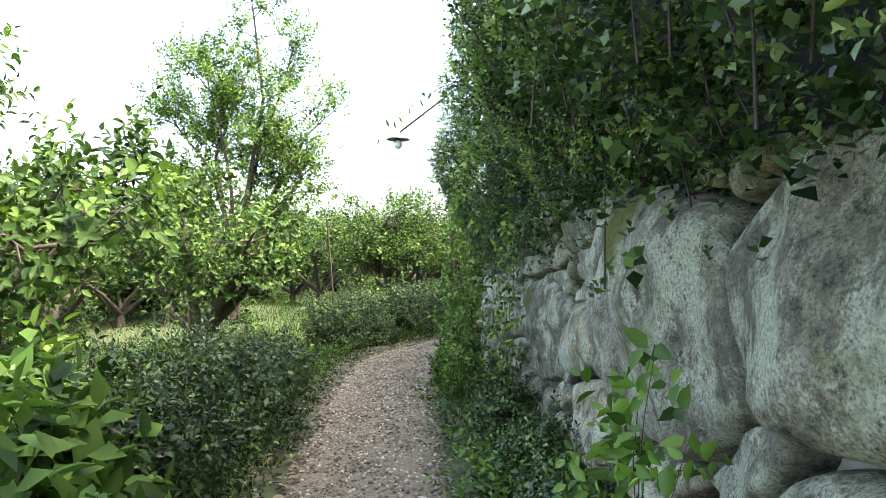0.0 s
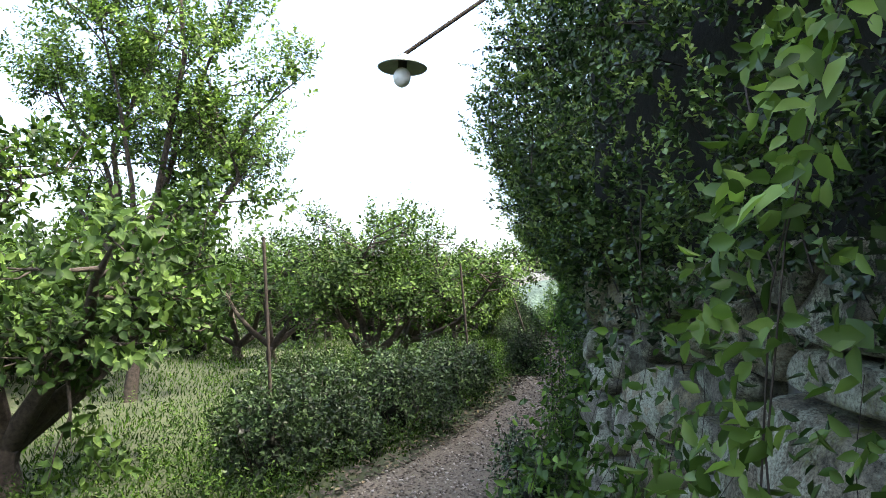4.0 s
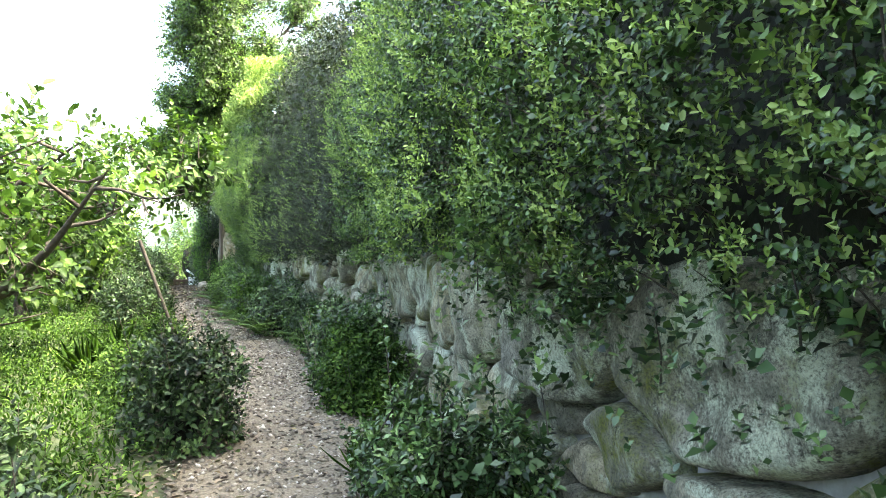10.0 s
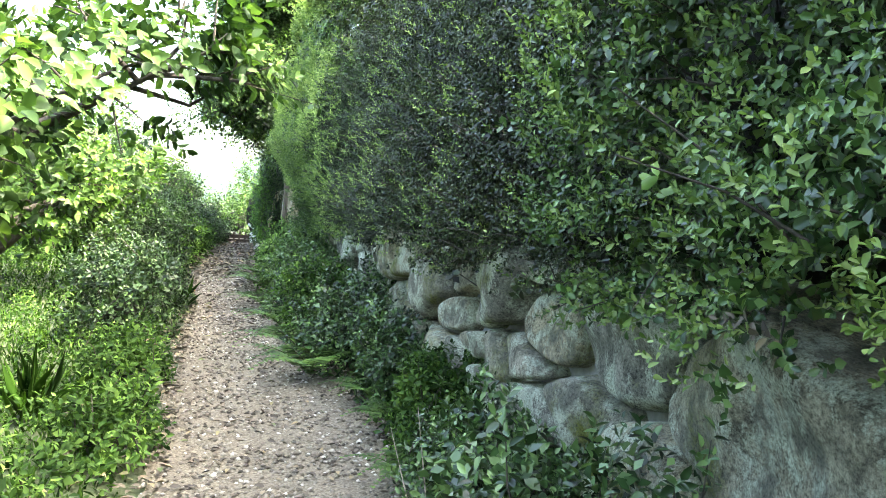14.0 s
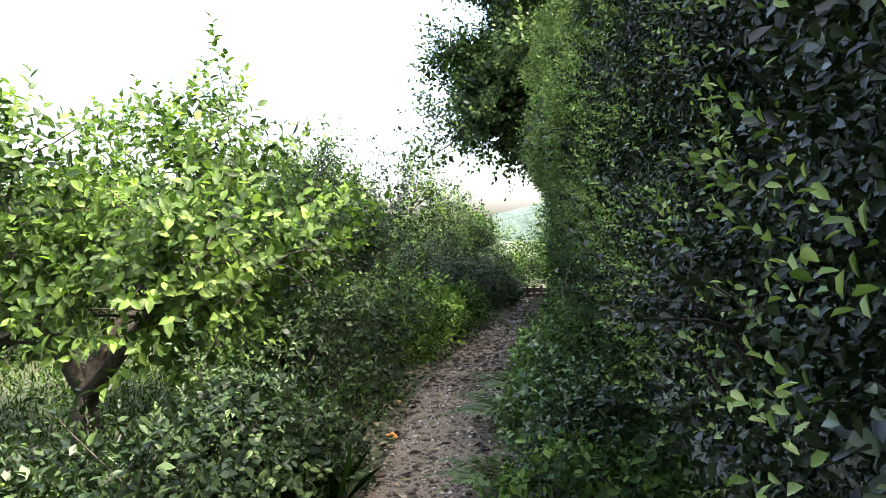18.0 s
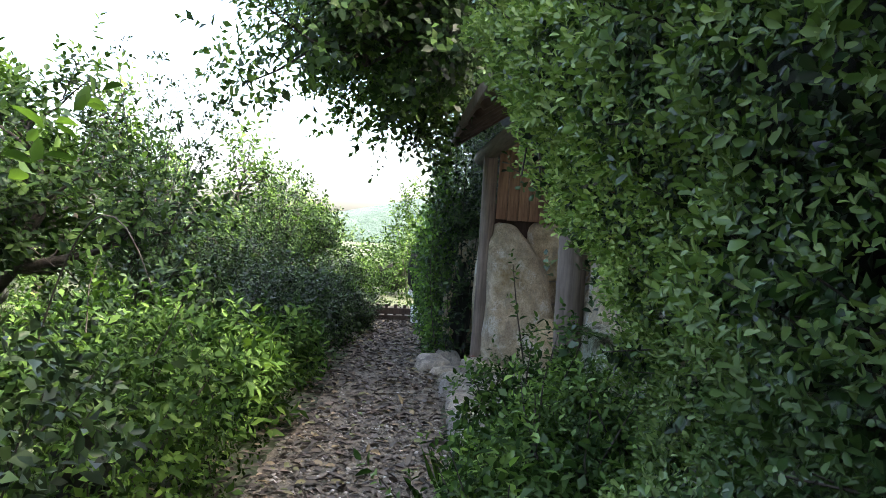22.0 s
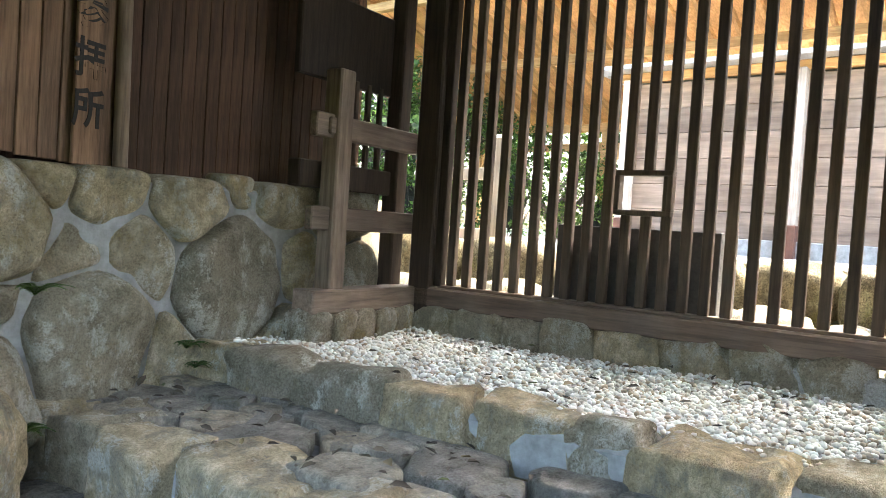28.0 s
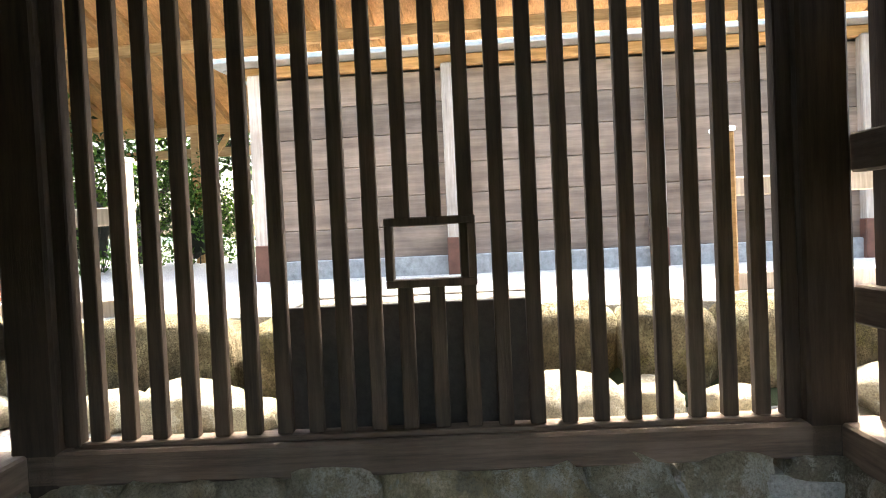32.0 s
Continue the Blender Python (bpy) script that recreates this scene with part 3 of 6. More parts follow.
# large stones where they stand: along the wall, height, half length, half height
KEY_STONES = [(5.14, 1.62, .55, .15), (6.21, 1.68, .46, .16), (5.78, 1.5, .25, .14), (5.03, 1.37, .45, .12), (5.12, 1.2, .23, .08), (5.02, .9, .5, .22), (6.15, .9, .6, .5), (4.62, 1.22, .2, .14), (4.38, 1.4, .16, .1), (4.35, .95, .27, .26), (7.42, .96, .41, .41), (3.05, 1.15, .72, .55), (1.9, 1.3, .42, .42), (4.1, .5, .5, .25), (3.9, 1.5, .3, .16), (.9, 1.2, .4, .45), (2.6, .3, .5, .2)]
KEY_STONES += [(10.71, 1.62, .5, .14), (11.9, 1.4, .5, .37), (12.6, 1.5, .2, .2), (10.86, 1.33, .25, .16), (10.4, 1.25, .36, .24), (14.3, 1.44, .55, .29), (13.28, 1.5, .42, .24), (13.73, 1.17, .17, .11), (14.16, 1.06, .32, .13), (13.86, .88, .26, .14), (13.21, 1.12, .36, .14), (15.21, 1.42, .38, .24), (17.64, 1.57, .4, .26), (16.97, 1.5, .36, .36), (18.54, 1.54, .5, .24), (19.45, 1.6, .34, .2), (16.2, 1.5, .4, .3), (26.47, 1.7, .3, .26), (26.0, 1.7, .22, .24), (25.22, 1.66, .5, .28)]
rs = random.Random(21)
WIDE = .62      # most stones lie: lengths are shrunk by this while the cells are cut
seeds = [(a * WIDE, c, 1.02 * math.sqrt(w * WIDE * h)) for a, c, w, h in KEY_STONES]
for _ in range(12000):
    y = rs.uniform(-2.6, 28.8)
    b = wall_base(y)
    z = b + (wall_top(y) - b) * rs.random()
    r = rs.choice((.08, .13, .18, .24))
    if all(math.hypot(y * WIDE - a, z - c) > (r + d) * .92 for a, c, d in seeds if abs(a - y * WIDE) < 1.2):
        seeds.append((y * WIDE, z, r))
cells = cut_cells(seeds, (-2.9 * WIDE, 28.9 * WIDE, lambda u: wall_base(u / WIDE), lambda u: wall_top(u / WIDE) + .05 * math.sin(u * 8.1) + .03 * math.sin(u * 18.7)))
for k, poly in enumerate(cells):
    if len(poly) < 3:
        continue
    me, c = cell_stone("stone", [(a / WIDE, b) for a, b in poly], .24, k, .02, .05)
    s = obj("stone", me, M_STONE, wall, smooth=True)
    # the cell's u runs along +y, its face looks towards -x
    s.matrix_world = pose(float(wall_x(c[0])) + .10 + rs.uniform(-.02, .03), float(c[0]), float(c[1]), 0, 0, 90) @ pose(0, 0, 0, rs.uniform(-4, 4), 0, math.degrees(wall_tangent(c[0])))
    s.scale = (1, -1, 1)

# ---- hedges ----
def hedge_top(y):
    return np.interp(y, (8, 10, 24, 25.4, 28.6, 31), (5.6, 4.75, 4.75, 5.1, 5.1, 5.6))


def hedge_face(y, h):
    """Place of the hedge's skin at y and at the share h of its height, 0 to 1 up the face, over 1 across the top."""
    out = np.interp(h, (0, .05, .28, .6, .85, 1.0, 1.1, 1.5), (.06, .22, .30, .24, .08, -.25, -.6, -1.8))
    full = np.clip(h / .22, 0, 1)
    out = np.where(out > 0, out * (1 - full + full * np.interp(y, (6.5, 8.0, 9.6, 11, 19, 20.5, 24, 25.5, 27.2, 28, 28.6, 32, 34), (1, 1.6, 1.7, 1, 1, .4, .4, 1.3, 1.7, 1.6, 1.2, 1, 1))), out)
    # it leans far out over the first boulders
    lean = np.interp(y, (4.2, 6.4), (1, 0))
    out = out * (1 - lean) + lean * np.interp(h, (0, .06, .2, .6, .9, 1.0, 1.5), (.1, .22, .55, .65, .4, 0, -1.8))
    out = out + hedge_foot(y)
    z0, z1 = np.interp(y, (14.8, 16.0, 19, 20.5, 25), (1.62, 1.87, 1.84, 1.78, 1.84)), hedge_top(y)
    z = z0 + (z1 - z0) * np.minimum(h, 1.0) - 0.1 * np.clip(h - 1, 0, 1)
    return wall_x(y) - out, z


def hedge(y0, y1, shoots, seed, label, drop=None, leaf=0.031, per=6, material=None, tips=.14, soft=.6, near_end=-9.0, far=99.0, mid=.45, crest=0.0):
    th = thing("hedge", (0, 0, 0), label, "hedge")
    material = material or M_HEDGE
    n_mid, n_up = int(shoots * mid), shoots // 4
    n = shoots + n_mid + n_up
    y = rng.uniform(y0, y1, n) + rng.normal(size=n) * soft
    y = np.where(y > far, 2 * far - y, np.where(y < near_end, 2 * near_end - y, y))
    h = np.concatenate([rng.uniform(0, .31, shoots), rng.uniform(.29, .6, n_mid), rng.uniform(.57, 1.2, n_up)])
    fringe = rng.random(n) < 0.06
    h = np.where(fringe, rng.uniform(0, .03, n), h)
    x, z = hedge_face(y, h)
    z = z - np.where(fringe, rng.beta(1, 2, n) * .16, 0)
    if drop is not None:
        z = np.where(h < 0.4, z - (1 - h / 0.4) * drop(y), z)
    P = np.stack([x, y, z], -1)
    x2, z2 = hedge_face(y, h + 0.02)
    T = np.stack([x2 - x, np.zeros_like(x), z2 - z + 1e-4], -1)
    N = unit(np.cross(unit(T), np.array([0.0, -1.0, 0.0])))
    N[N[:, 0] > 0.2] *= -1
    clump = lump(seed + 9, P, 4.5, 1.0)
    b = (lump(seed, P, 0.8, 0.13) + lump(seed + 5, P, 2.4, 0.2) + clump * .15) * np.interp(y, (19, 20.5, 24, 26), (1, .6, .6, 1))
    depth = rng.beta(1.0, 1.7, n) * 0.5
    depth = np.where(clump < -.1, np.maximum(depth, .2), depth)
    P = P + N * (b - depth)[:, None]
    D = N + np.array([0, 0, 0.45]) + rng.normal(size=P.shape) * 0.55
    idx = np.arange(n)
    lo, deep = np.flatnonzero((idx < shoots) & (depth < .2)), np.flatnonzero((idx < shoots) & (depth >= .2))
    md, hi = slice(shoots, shoots + n_mid), slice(shoots + n_mid, n)
    obj("leaves", mesh_np("leaves", *shoots_np(P[lo], D[lo], per, 0.05, leaf, 0.68, 1.05, 0.0, True)), material, th, kind="stuff")
    obj("inner_leaves", mesh_np("inner_leaves", *shoots_np(P[deep], D[deep], per - 2, 0.05, leaf * 1.35, 0.8, 1.05, 0.0, False, True)), material, th, kind="stuff")
    obj("middle_leaves", mesh_np("middle_leaves", *shoots_np(P[md], D[md], 7, 0.055, leaf * 1.08, 0.68, 1.05, 0.0, True)), material, th, kind="stuff")
    obj("upper_leaves", mesh_np("upper_leaves", *shoots_np(P[hi], D[hi], 9, 0.09, leaf * 1.9, 0.75, 1.1, 0.0, False, True)), material, th, kind="stuff")
    dry = rng.integers(0, shoots, 5 + shoots // 3000)
    obj("withered_leaves", mesh_np("withered_leaves", *shoots_np(np.repeat(P[dry] + N[dry] * (depth[dry] + .02)[:, None], 3, 0) + rng.normal(size=(len(dry) * 3, 3)) * .035, np.repeat(D[dry], 3, 0), 6, 0.05, leaf * 1.1, 0.5, 1.2, .2)), M_DEAD, th, "clusters of withered brown leaves", kind="stuff")
    pick = np.flatnonzero((rng.random(n) < np.where(idx < shoots + n_mid, tips, crest)))
    Q = P[pick] + N[pick] * (depth[pick] + 0.03)[:, None]
    obj("young_growth", mesh_np("young_growth", *shoots_np(Q, D[pick] + np.array([-.2, 0, .3]), 7, 0.07, leaf * 0.9, 0.55, 0.8, 0.0, True)), M_TIP, th, "paler young shoot tips", kind="stuff")
    if crest:
        m = shoots // 2
        cy, ch = rng.uniform(y0, y1, m), rng.uniform(.74, 1.15, m)
        cx, cz = hedge_face(cy, ch)
        Q = np.stack([cx, cy, cz], -1)
        Q = Q + np.array([-.8, 0, .35]) * (.25 + lump(seed + 40, Q, 1.6, .5) - rng.beta(1, 2, m) * .3)[:, None]
        obj("sunny_growth", mesh_np("sunny_growth", *shoots_np(Q, rng.normal(size=Q.shape) * .5 + np.array([-.5, -.2, .8]), 7, .08, .055, .6, .9, 0.0, False, True)), M_TIP, th, "yellow-green young leaves along the crest", kind="stuff")
    # long twigs sloping out of the face, leafy at their ends
    tw, LP, LD = [], [], []
    for q, nn in zip(P[: shoots // 30], N[: shoots // 30]):
        d = unit(nn * .8 + np.array([0, rng.normal() * .6, .5 + rng.normal() * .3]))
        ln = rng.uniform(.15, .36)
        tw.append(tube([q - d * ln * .6, q - d * ln * .1 + np.array([0, 0, .012]), q + d * ln * .5 + nn * .05], [0.0035, 0.0028, 0.0015], 4))
        for f in (.05, .2, .35, .5):
            LP.append(q + d * ln * f + nn * .04)
            LD.append(d + rng.normal(size=3) * .4)
    obj("twig_growth", mesh_np("twig_growth", *joined(tw)), M_BARK, th, "thin grey-brown twigs", kind="stuff")
    obj("twig_leaves", mesh_np("twig_leaves", *shoots_np(np.array(LP), np.array(LD), 5, 0.06, leaf * 1.1, 0.6, 1.0, 0.0, True)), material, th, kind="stuff")
    # top and back
    m_top, m_back = shoots // 8, shoots // 12
    ty = rng.uniform(y0, y1, m_top + m_back)
    tx, tz = hedge_face(ty[:m_top], rng.uniform(1.1, 1.6, m_top))
    bx2, bz2 = wall_x(ty[m_top:]) + 2.12 + rng.normal(size=m_back) * .1, WALL_TOP - .1 + rng.random(m_back) * (hedge_top(ty[m_top:]) - WALL_TOP - .1)
    TP = np.concatenate([np.stack([tx, ty[:m_top], tz - .04], -1), np.stack([bx2, ty[m_top:], bz2], -1)])
    TD = np.concatenate([np.tile([0, 0, 1.0], (m_top, 1)), np.tile([1.0, 0, .3], (m_back, 1))]) + rng.normal(size=TP.shape) * .5
    obj("back_leaves", mesh_np("back_leaves", *shoots_np(TP, TD, 6, .1, leaf * 3.6, .75, 1.1, 0.0, False, True)), material, th, kind="stuff")
    # near-black shell standing in for the shade among the inner twigs
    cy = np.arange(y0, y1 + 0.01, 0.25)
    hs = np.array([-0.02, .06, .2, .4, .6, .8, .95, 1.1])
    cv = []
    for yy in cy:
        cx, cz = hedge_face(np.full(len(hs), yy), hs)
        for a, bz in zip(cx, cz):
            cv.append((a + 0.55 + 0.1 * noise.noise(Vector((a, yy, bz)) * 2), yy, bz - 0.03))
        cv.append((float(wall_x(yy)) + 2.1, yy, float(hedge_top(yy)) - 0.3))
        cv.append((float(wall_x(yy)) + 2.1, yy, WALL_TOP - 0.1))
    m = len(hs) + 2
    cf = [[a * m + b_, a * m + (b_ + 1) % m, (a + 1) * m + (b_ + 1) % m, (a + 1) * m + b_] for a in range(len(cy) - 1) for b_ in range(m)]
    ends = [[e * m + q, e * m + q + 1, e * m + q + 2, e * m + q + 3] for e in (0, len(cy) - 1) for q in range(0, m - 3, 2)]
    obj("core", mesh_np("core", cv, cf + ends), M_CORE, th, "near-black shell painted as shade among the hedge twigs")
    return th


first_hedge = hedge(-1.6, 9.6, 11000, 1, "tall clipped evergreen hedge overhanging the stone wall", drop=lambda y: np.interp(y, (0, 2.6, 3.6, 5.2, 6, 8, 9, 10), (-.12, -.14, -.22, -.24, -.15, -.1, -.2, -.25)))
hedge(9.4, 19.6, 14500, 2, "tall clipped evergreen hedge with pale young shoots above the wall", tips=.2, leaf=.028, far=19.3, drop=lambda y: np.interp(y, (9.4, 11.5, 14.5, 16), (-.25, -.22, -.16, 0)))
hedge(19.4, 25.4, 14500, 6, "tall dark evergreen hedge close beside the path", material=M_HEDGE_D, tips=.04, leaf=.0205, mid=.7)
hedge(25.2, 28.6, 6200, 7, "tall evergreen hedge with yellowish young leaves beside the shelter", tips=.7, leaf=.03, far=28.6, mid=.7, crest=.4, drop=lambda y: np.interp(y, (26.0, 26.8, 27.7, 28.6), (.1, .5, -.05, -1.0)))


# ---- shrubs and herbs ----
def shrub(x, y, rx, ry, h, shoots, label, material=None, leaf=0.05, seed=0, per=5, name="shrub", category="shrub", width=0.5, group="", z=None, flat=0.15, sprays=10):
    """A bush of several uneven lobes, with single sprays standing out of it."""
    z0 = float(ground_z(x, y)) - 0.03 if z is None else z
    th = thing(name, (x, y, z0), label, category, group)
    r = np.random.default_rng(seed + 100)
    lobes = [(np.array([0, 0, h * .45]), np.array([rx * .75, ry * .75, h * .5]))]
    for q in range(6):
        a = q * 1.05 + r.uniform(-.4, .4)
        f = r.uniform(.35, .62)
        lobes.append((np.array([math.cos(a) * rx * f, math.sin(a) * ry * f, h * r.uniform(.3, .72)]), np.array([rx, ry, h * .7]) * r.uniform(.34, .55)))
    n = shoots
    which = rng.integers(0, len(lobes), n)
    C, R = np.array([l[0] for l in lobes])[which], np.array([l[1] for l in lobes])[which]
    u = unit(rng.normal(size=(n, 3)))
    u[:, 2] = np.abs(u[:, 2]) * 1.15 - 0.3
    u = unit(u)
    rad = (1 - rng.beta(1.0, 3.5, n) * 0.6) * (1 + lump(seed, u + C * 2, 2.3, 0.55))
    P = C + u * rad[:, None] * R
    skirt = rng.random(n) < .26
    turn, wide = rng.uniform(0, 6.28, n), rng.uniform(.5, .92, n)
    low = np.stack([np.cos(turn) * rx * wide, np.sin(turn) * ry * wide, h * rng.uniform(.03, .42, n)], -1)
    P = np.where(skirt[:, None], low, P)
    u = np.where(skirt[:, None], unit(low * np.array([1, 1, .3])), u)
    P[:, 2] = np.maximum(P[:, 2], 0.04 + .05 * rng.random(n))
    D = u + np.array([0, 0, 0.5]) + rng.normal(size=P.shape) * 0.5
    st, SP, SD = [], [], []
    for q in range(14 if h > 0.6 else 8):
        p = P[r.integers(n)]
        s0 = np.array([p[0] * 0.25, p[1] * 0.25, -0.05])
        st.append(tube([s0, s0 * 0.5 + p * 0.5 + np.array([0, 0, 0.06 * h]), p], [0.008, 0.006, 0.002], 5))
    for q in range(sprays):
        p = P[r.integers(n)]
        d = unit(np.array([r.normal() * .5, r.normal() * .5, 1.0]) + p * .3)
        ln = r.uniform(.15, .4) * (.4 + .6 * h)
        st.append(tube([p - d * .1, p + d * ln * .5 + r.normal(size=3) * .015, p + d * ln], [0.004, 0.003, 0.0015], 4))
        for f in np.linspace(.1, 1, 5):
            SP.append(p + d * ln * f)
            SD.append(d + r.normal(size=3) * .3)
    P, D = np.concatenate([P, np.array(SP)]), np.concatenate([D, np.array(SD)])
    front = np.r_[rad > .9, np.ones(len(SP), bool)]
    obj("leaves", mesh_np("leaves", *shoots_np(P[front], D[front], per, leaf * 1.7, leaf, width, 1.05, flat)), material or M_SHRUB, th, kind="stuff")
    obj("inner_leaves", mesh_np("inner_leaves", *shoots_np(P[~front], D[~front], 4, leaf * 1.7, leaf * 1.25, width * 1.2, 1.05, flat, False, True)), material or M_SHRUB, th, kind="stuff")
    obj("stem_growth", mesh_np("stem_growth", *joined(st)), M_BARK, th, "thin woody stems", kind="stuff")
    # near-black lump in place of the shade inside the bush
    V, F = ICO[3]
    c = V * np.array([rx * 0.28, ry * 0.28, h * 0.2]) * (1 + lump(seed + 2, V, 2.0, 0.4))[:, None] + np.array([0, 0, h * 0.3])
    obj("core", mesh_np("core", c, F), M_CORE, th, "near-black lump painted as shade inside the shrub")
    return th


DK, GR = "dark green leafy shrub beside the gravel path", "low bright green herbs beside the gravel path"
# left edge: x, y, half width, half length, height
for q, (x, y, rx, ry, h) in enumerate(((-2.3, 3.6, .55, .8, .95), (-2.6, 5.1, .6, .9, .9), (-3.15, 6.7, .5, .8, .7), (-3.75, 8.2, .45, .7, .5), (-4.0, 11.0, .5, .5, .85), (-4.3, 12.3, .75, .7, 1.0), (-3.45, 13.1, .75, .7, 1.12), (-3.15, 14.5, .6, .65, .9), (-3.7, 11.9, .4, .5, .6), (-2.36, 17.35, .36, .36, .72), (-3.15, 23.9, .52, .6, .85), (-3.05, 15.5, .4, .5, .55), (-3.35, 16.2, .45, .5, .6))):
    shrub(x, y, rx, ry, h, 1500 if rx > .6 else 1000, DK, sprays=34, seed=q, group="shrubs along the path")
for q, (x, y, rx, ry, h) in enumerate(((-2.65, 18.5, .28, .5, .36), (-2.85, 19.6, .35, .6, .34), (-2.6, 21.0, .28, .6, .3), (-2.8, 22.3, .3, .6, .36), (-3.2, 16.2, .4, .6, .3))):
    shrub(x, y, rx, ry, h, 360, "low green weeds with small leaves beside the path", M_HERB, seed=20 + q, group="shrubs along the path")
for q, (x, y, rx, ry, h) in enumerate(((-3.2, 25.3, .5, .7, .75), (-3.6, 26.9, .75, .8, 1.05), (-3.6, 28.6, .6, .7, .85), (-3.75, 32.4, .7, .9, 1.0), (-3.8, 34.6, .6, .8, .9), (-4.05, 36.4, .8, .8, 1.1), (-4.6, 34.0, .7, .8, 1.3), (-3.55, 33.6, .45, .6, .75), (-3.45, 35.2, .4, .5, .6))):
    # the third bush takes the lighter herb leaf in place of its sunlit top
    shrub(x, y, rx, ry, h, 1250, "bushy green shrub crowding the gravel path", M_HERB if q == 2 else None, seed=30 + q, group="shrubs along the path", leaf=0.05, sprays=16)
# right edge, at the foot of the wall
for q, (y, out, rx, ry, h) in enumerate(((2.2, .25, .25, .5, .4), (3.6, .3, .3, .6, .45), (5.0, .35, .3, .7, .45), (6.2, .35, .3, .6, .5), (8.6, .5, .25, .5, .55), (10.6, .5, .3, .6, .6), (12.4, .45, .25, .5, .6), (15.2, .5, .38, .45, .95), (16.3, .5, .2, .35, .4), (18.0, .5, .32, .4, .7), (18.8, .45, .38, .6, .8), (19.9, .3, .3, .6, .68), (20.9, .15, .26, .6, .7), (22.0, .15, .3, .6, .7), (23.0, .36, .42, .6, .85), (24.1, .42, .42, .6, .8), (25.2, .52, .42, .6, .85), (26.2, .52, .45, .6, .8), (27.2, .5, .42, .6, .75))):
    shrub(float(wall_x(y)) - out, y, rx, ry * .9, h, 520 if h < .62 else 1200, "leafy evergreen undergrowth at the foot of the stone wall", seed=60 + q, leaf=0.045, group="undergrowth along the wall", material=M_FRESH if q > 16 else M_HERB if q in (4, 6, 9, 12, 15) else M_HEDGE)

for q, (x, y, rx, ry, h) in enumerate(((-3.55, 29.9, .5, .55, .72), (-3.5, 31.2, .45, .45, .6))):
    shrub(x, y, rx, ry, h, 520, "bright yellow-green herb with long leaves crowding the path", M_HERB, seed=190 + q, leaf=0.09, width=.36, flat=.4, per=6, group="shrubs along the path", sprays=14)
shrub(-4.25, 30.5, .7, .8, 1.0, 800, "bushy green shrub crowding the gravel path", seed=195, leaf=.07, group="shrubs along the path")
for q, (x, y, rx, ry, h) in enumerate(((-2.15, 2.5, .5, .45, .8), (-2.75, 3.3, .5, .5, .95), (-1.75, 1.9, .4, .4, .55))):
    shrub(x, y, rx, ry, h, 170, "clump of large glossy green leaves among the shrubs", M_HERB, seed=200 + q, leaf=0.17, width=.5, flat=.5, per=5, sprays=4)
for q, (x, y, h) in enumerate(((-5.0, 32.4, 3.0), (-5.6, 33.8, 2.4), (-4.7, 36.0, 2.2), (-5.4, 30.0, 1.9))):
    tall = thing("tall_shrub", (x, y, float(ground_z(x, y))), "tall airy shrub with thin upright sprays", "shrub", "tall shrubs")
    st, P, D = [], [], []
    for w in range(16):
        a, ln = rng.uniform(0, 6.28), h * rng.uniform(.6, 1.0)
        f = np.linspace(0, 1, 8)
        line = np.stack([np.cos(a) * f ** 1.6 * .28 * ln, np.sin(a) * f ** 1.6 * .28 * ln, f * ln], -1)
        st.append(tube(line, np.linspace(.009, .002, 8), 4))
        g = rng.uniform(.3, 1, 34) * 7
        c = np.stack([np.interp(g, range(8), line[:, k]) for k in range(3)], -1)
        P.append(c + rng.normal(size=c.shape) * .06)
        D.append(rng.normal(size=c.shape) + np.array([0, 0, .4]))
    obj("stem_growth", mesh_np("stem_growth", *joined(st)), M_BARK, tall, "thin upright stems", kind="stuff")
    obj("leaves", mesh_np("leaves", *shoots_np(np.concatenate(P), np.concatenate(D), 5, .1, .055, .55, 1.1, .2)), M_SHRUB, tall, kind="stuff")

for q, (x, y, rx, ry, h) in enumerate(((-1.68, 28.6, .34, .36, .92), (-1.5, 28.1, .36, .36, .9), (-1.45, 28.75, .3, .25, .8), (-1.7, 27.5, .4, .5, .75), (-1.42, 28.3, .36, .35, .9), (-1.62, 27.9, .36, .35, .8), (-1.45, 27.1, .35, .4, .7), (-1.3, 27.8, .38, .35, .85), (-1.8, 28.05, .3, .3, .6))):
    shrub(x, y, rx, ry, h, 1000, "fresh green low shrub at the corner of the shelter", M_FRESH if q % 3 else M_HERB, seed=90 + q, leaf=0.04, group="undergrowth along the wall")
for q, (x, y, rx, ry, h) in enumerate(((-2.7, 40.6, .8, .9, 2.9), (-2.1, 39.4, .5, .7, 2.2), (-4.2, 41.0, .9, .9, 1.0))):
    shrub(x, y, rx, ry, h, 800, "sunlit green bush at the end of the path", M_HERB, seed=110 + q, leaf=0.07)

for q, (y, h) in enumerate(((32.95, 2.2), (33.7, 2.2), (34.6, 1.8), (35.7, 1.6), (37.0, 1.4))):
    shrub(float(path_right(y)) + .3, y, .38, .6, h, 800, "ivy-covered undergrowth beyond the shelter", seed=130 + q, leaf=0.055, group="undergrowth along the wall")

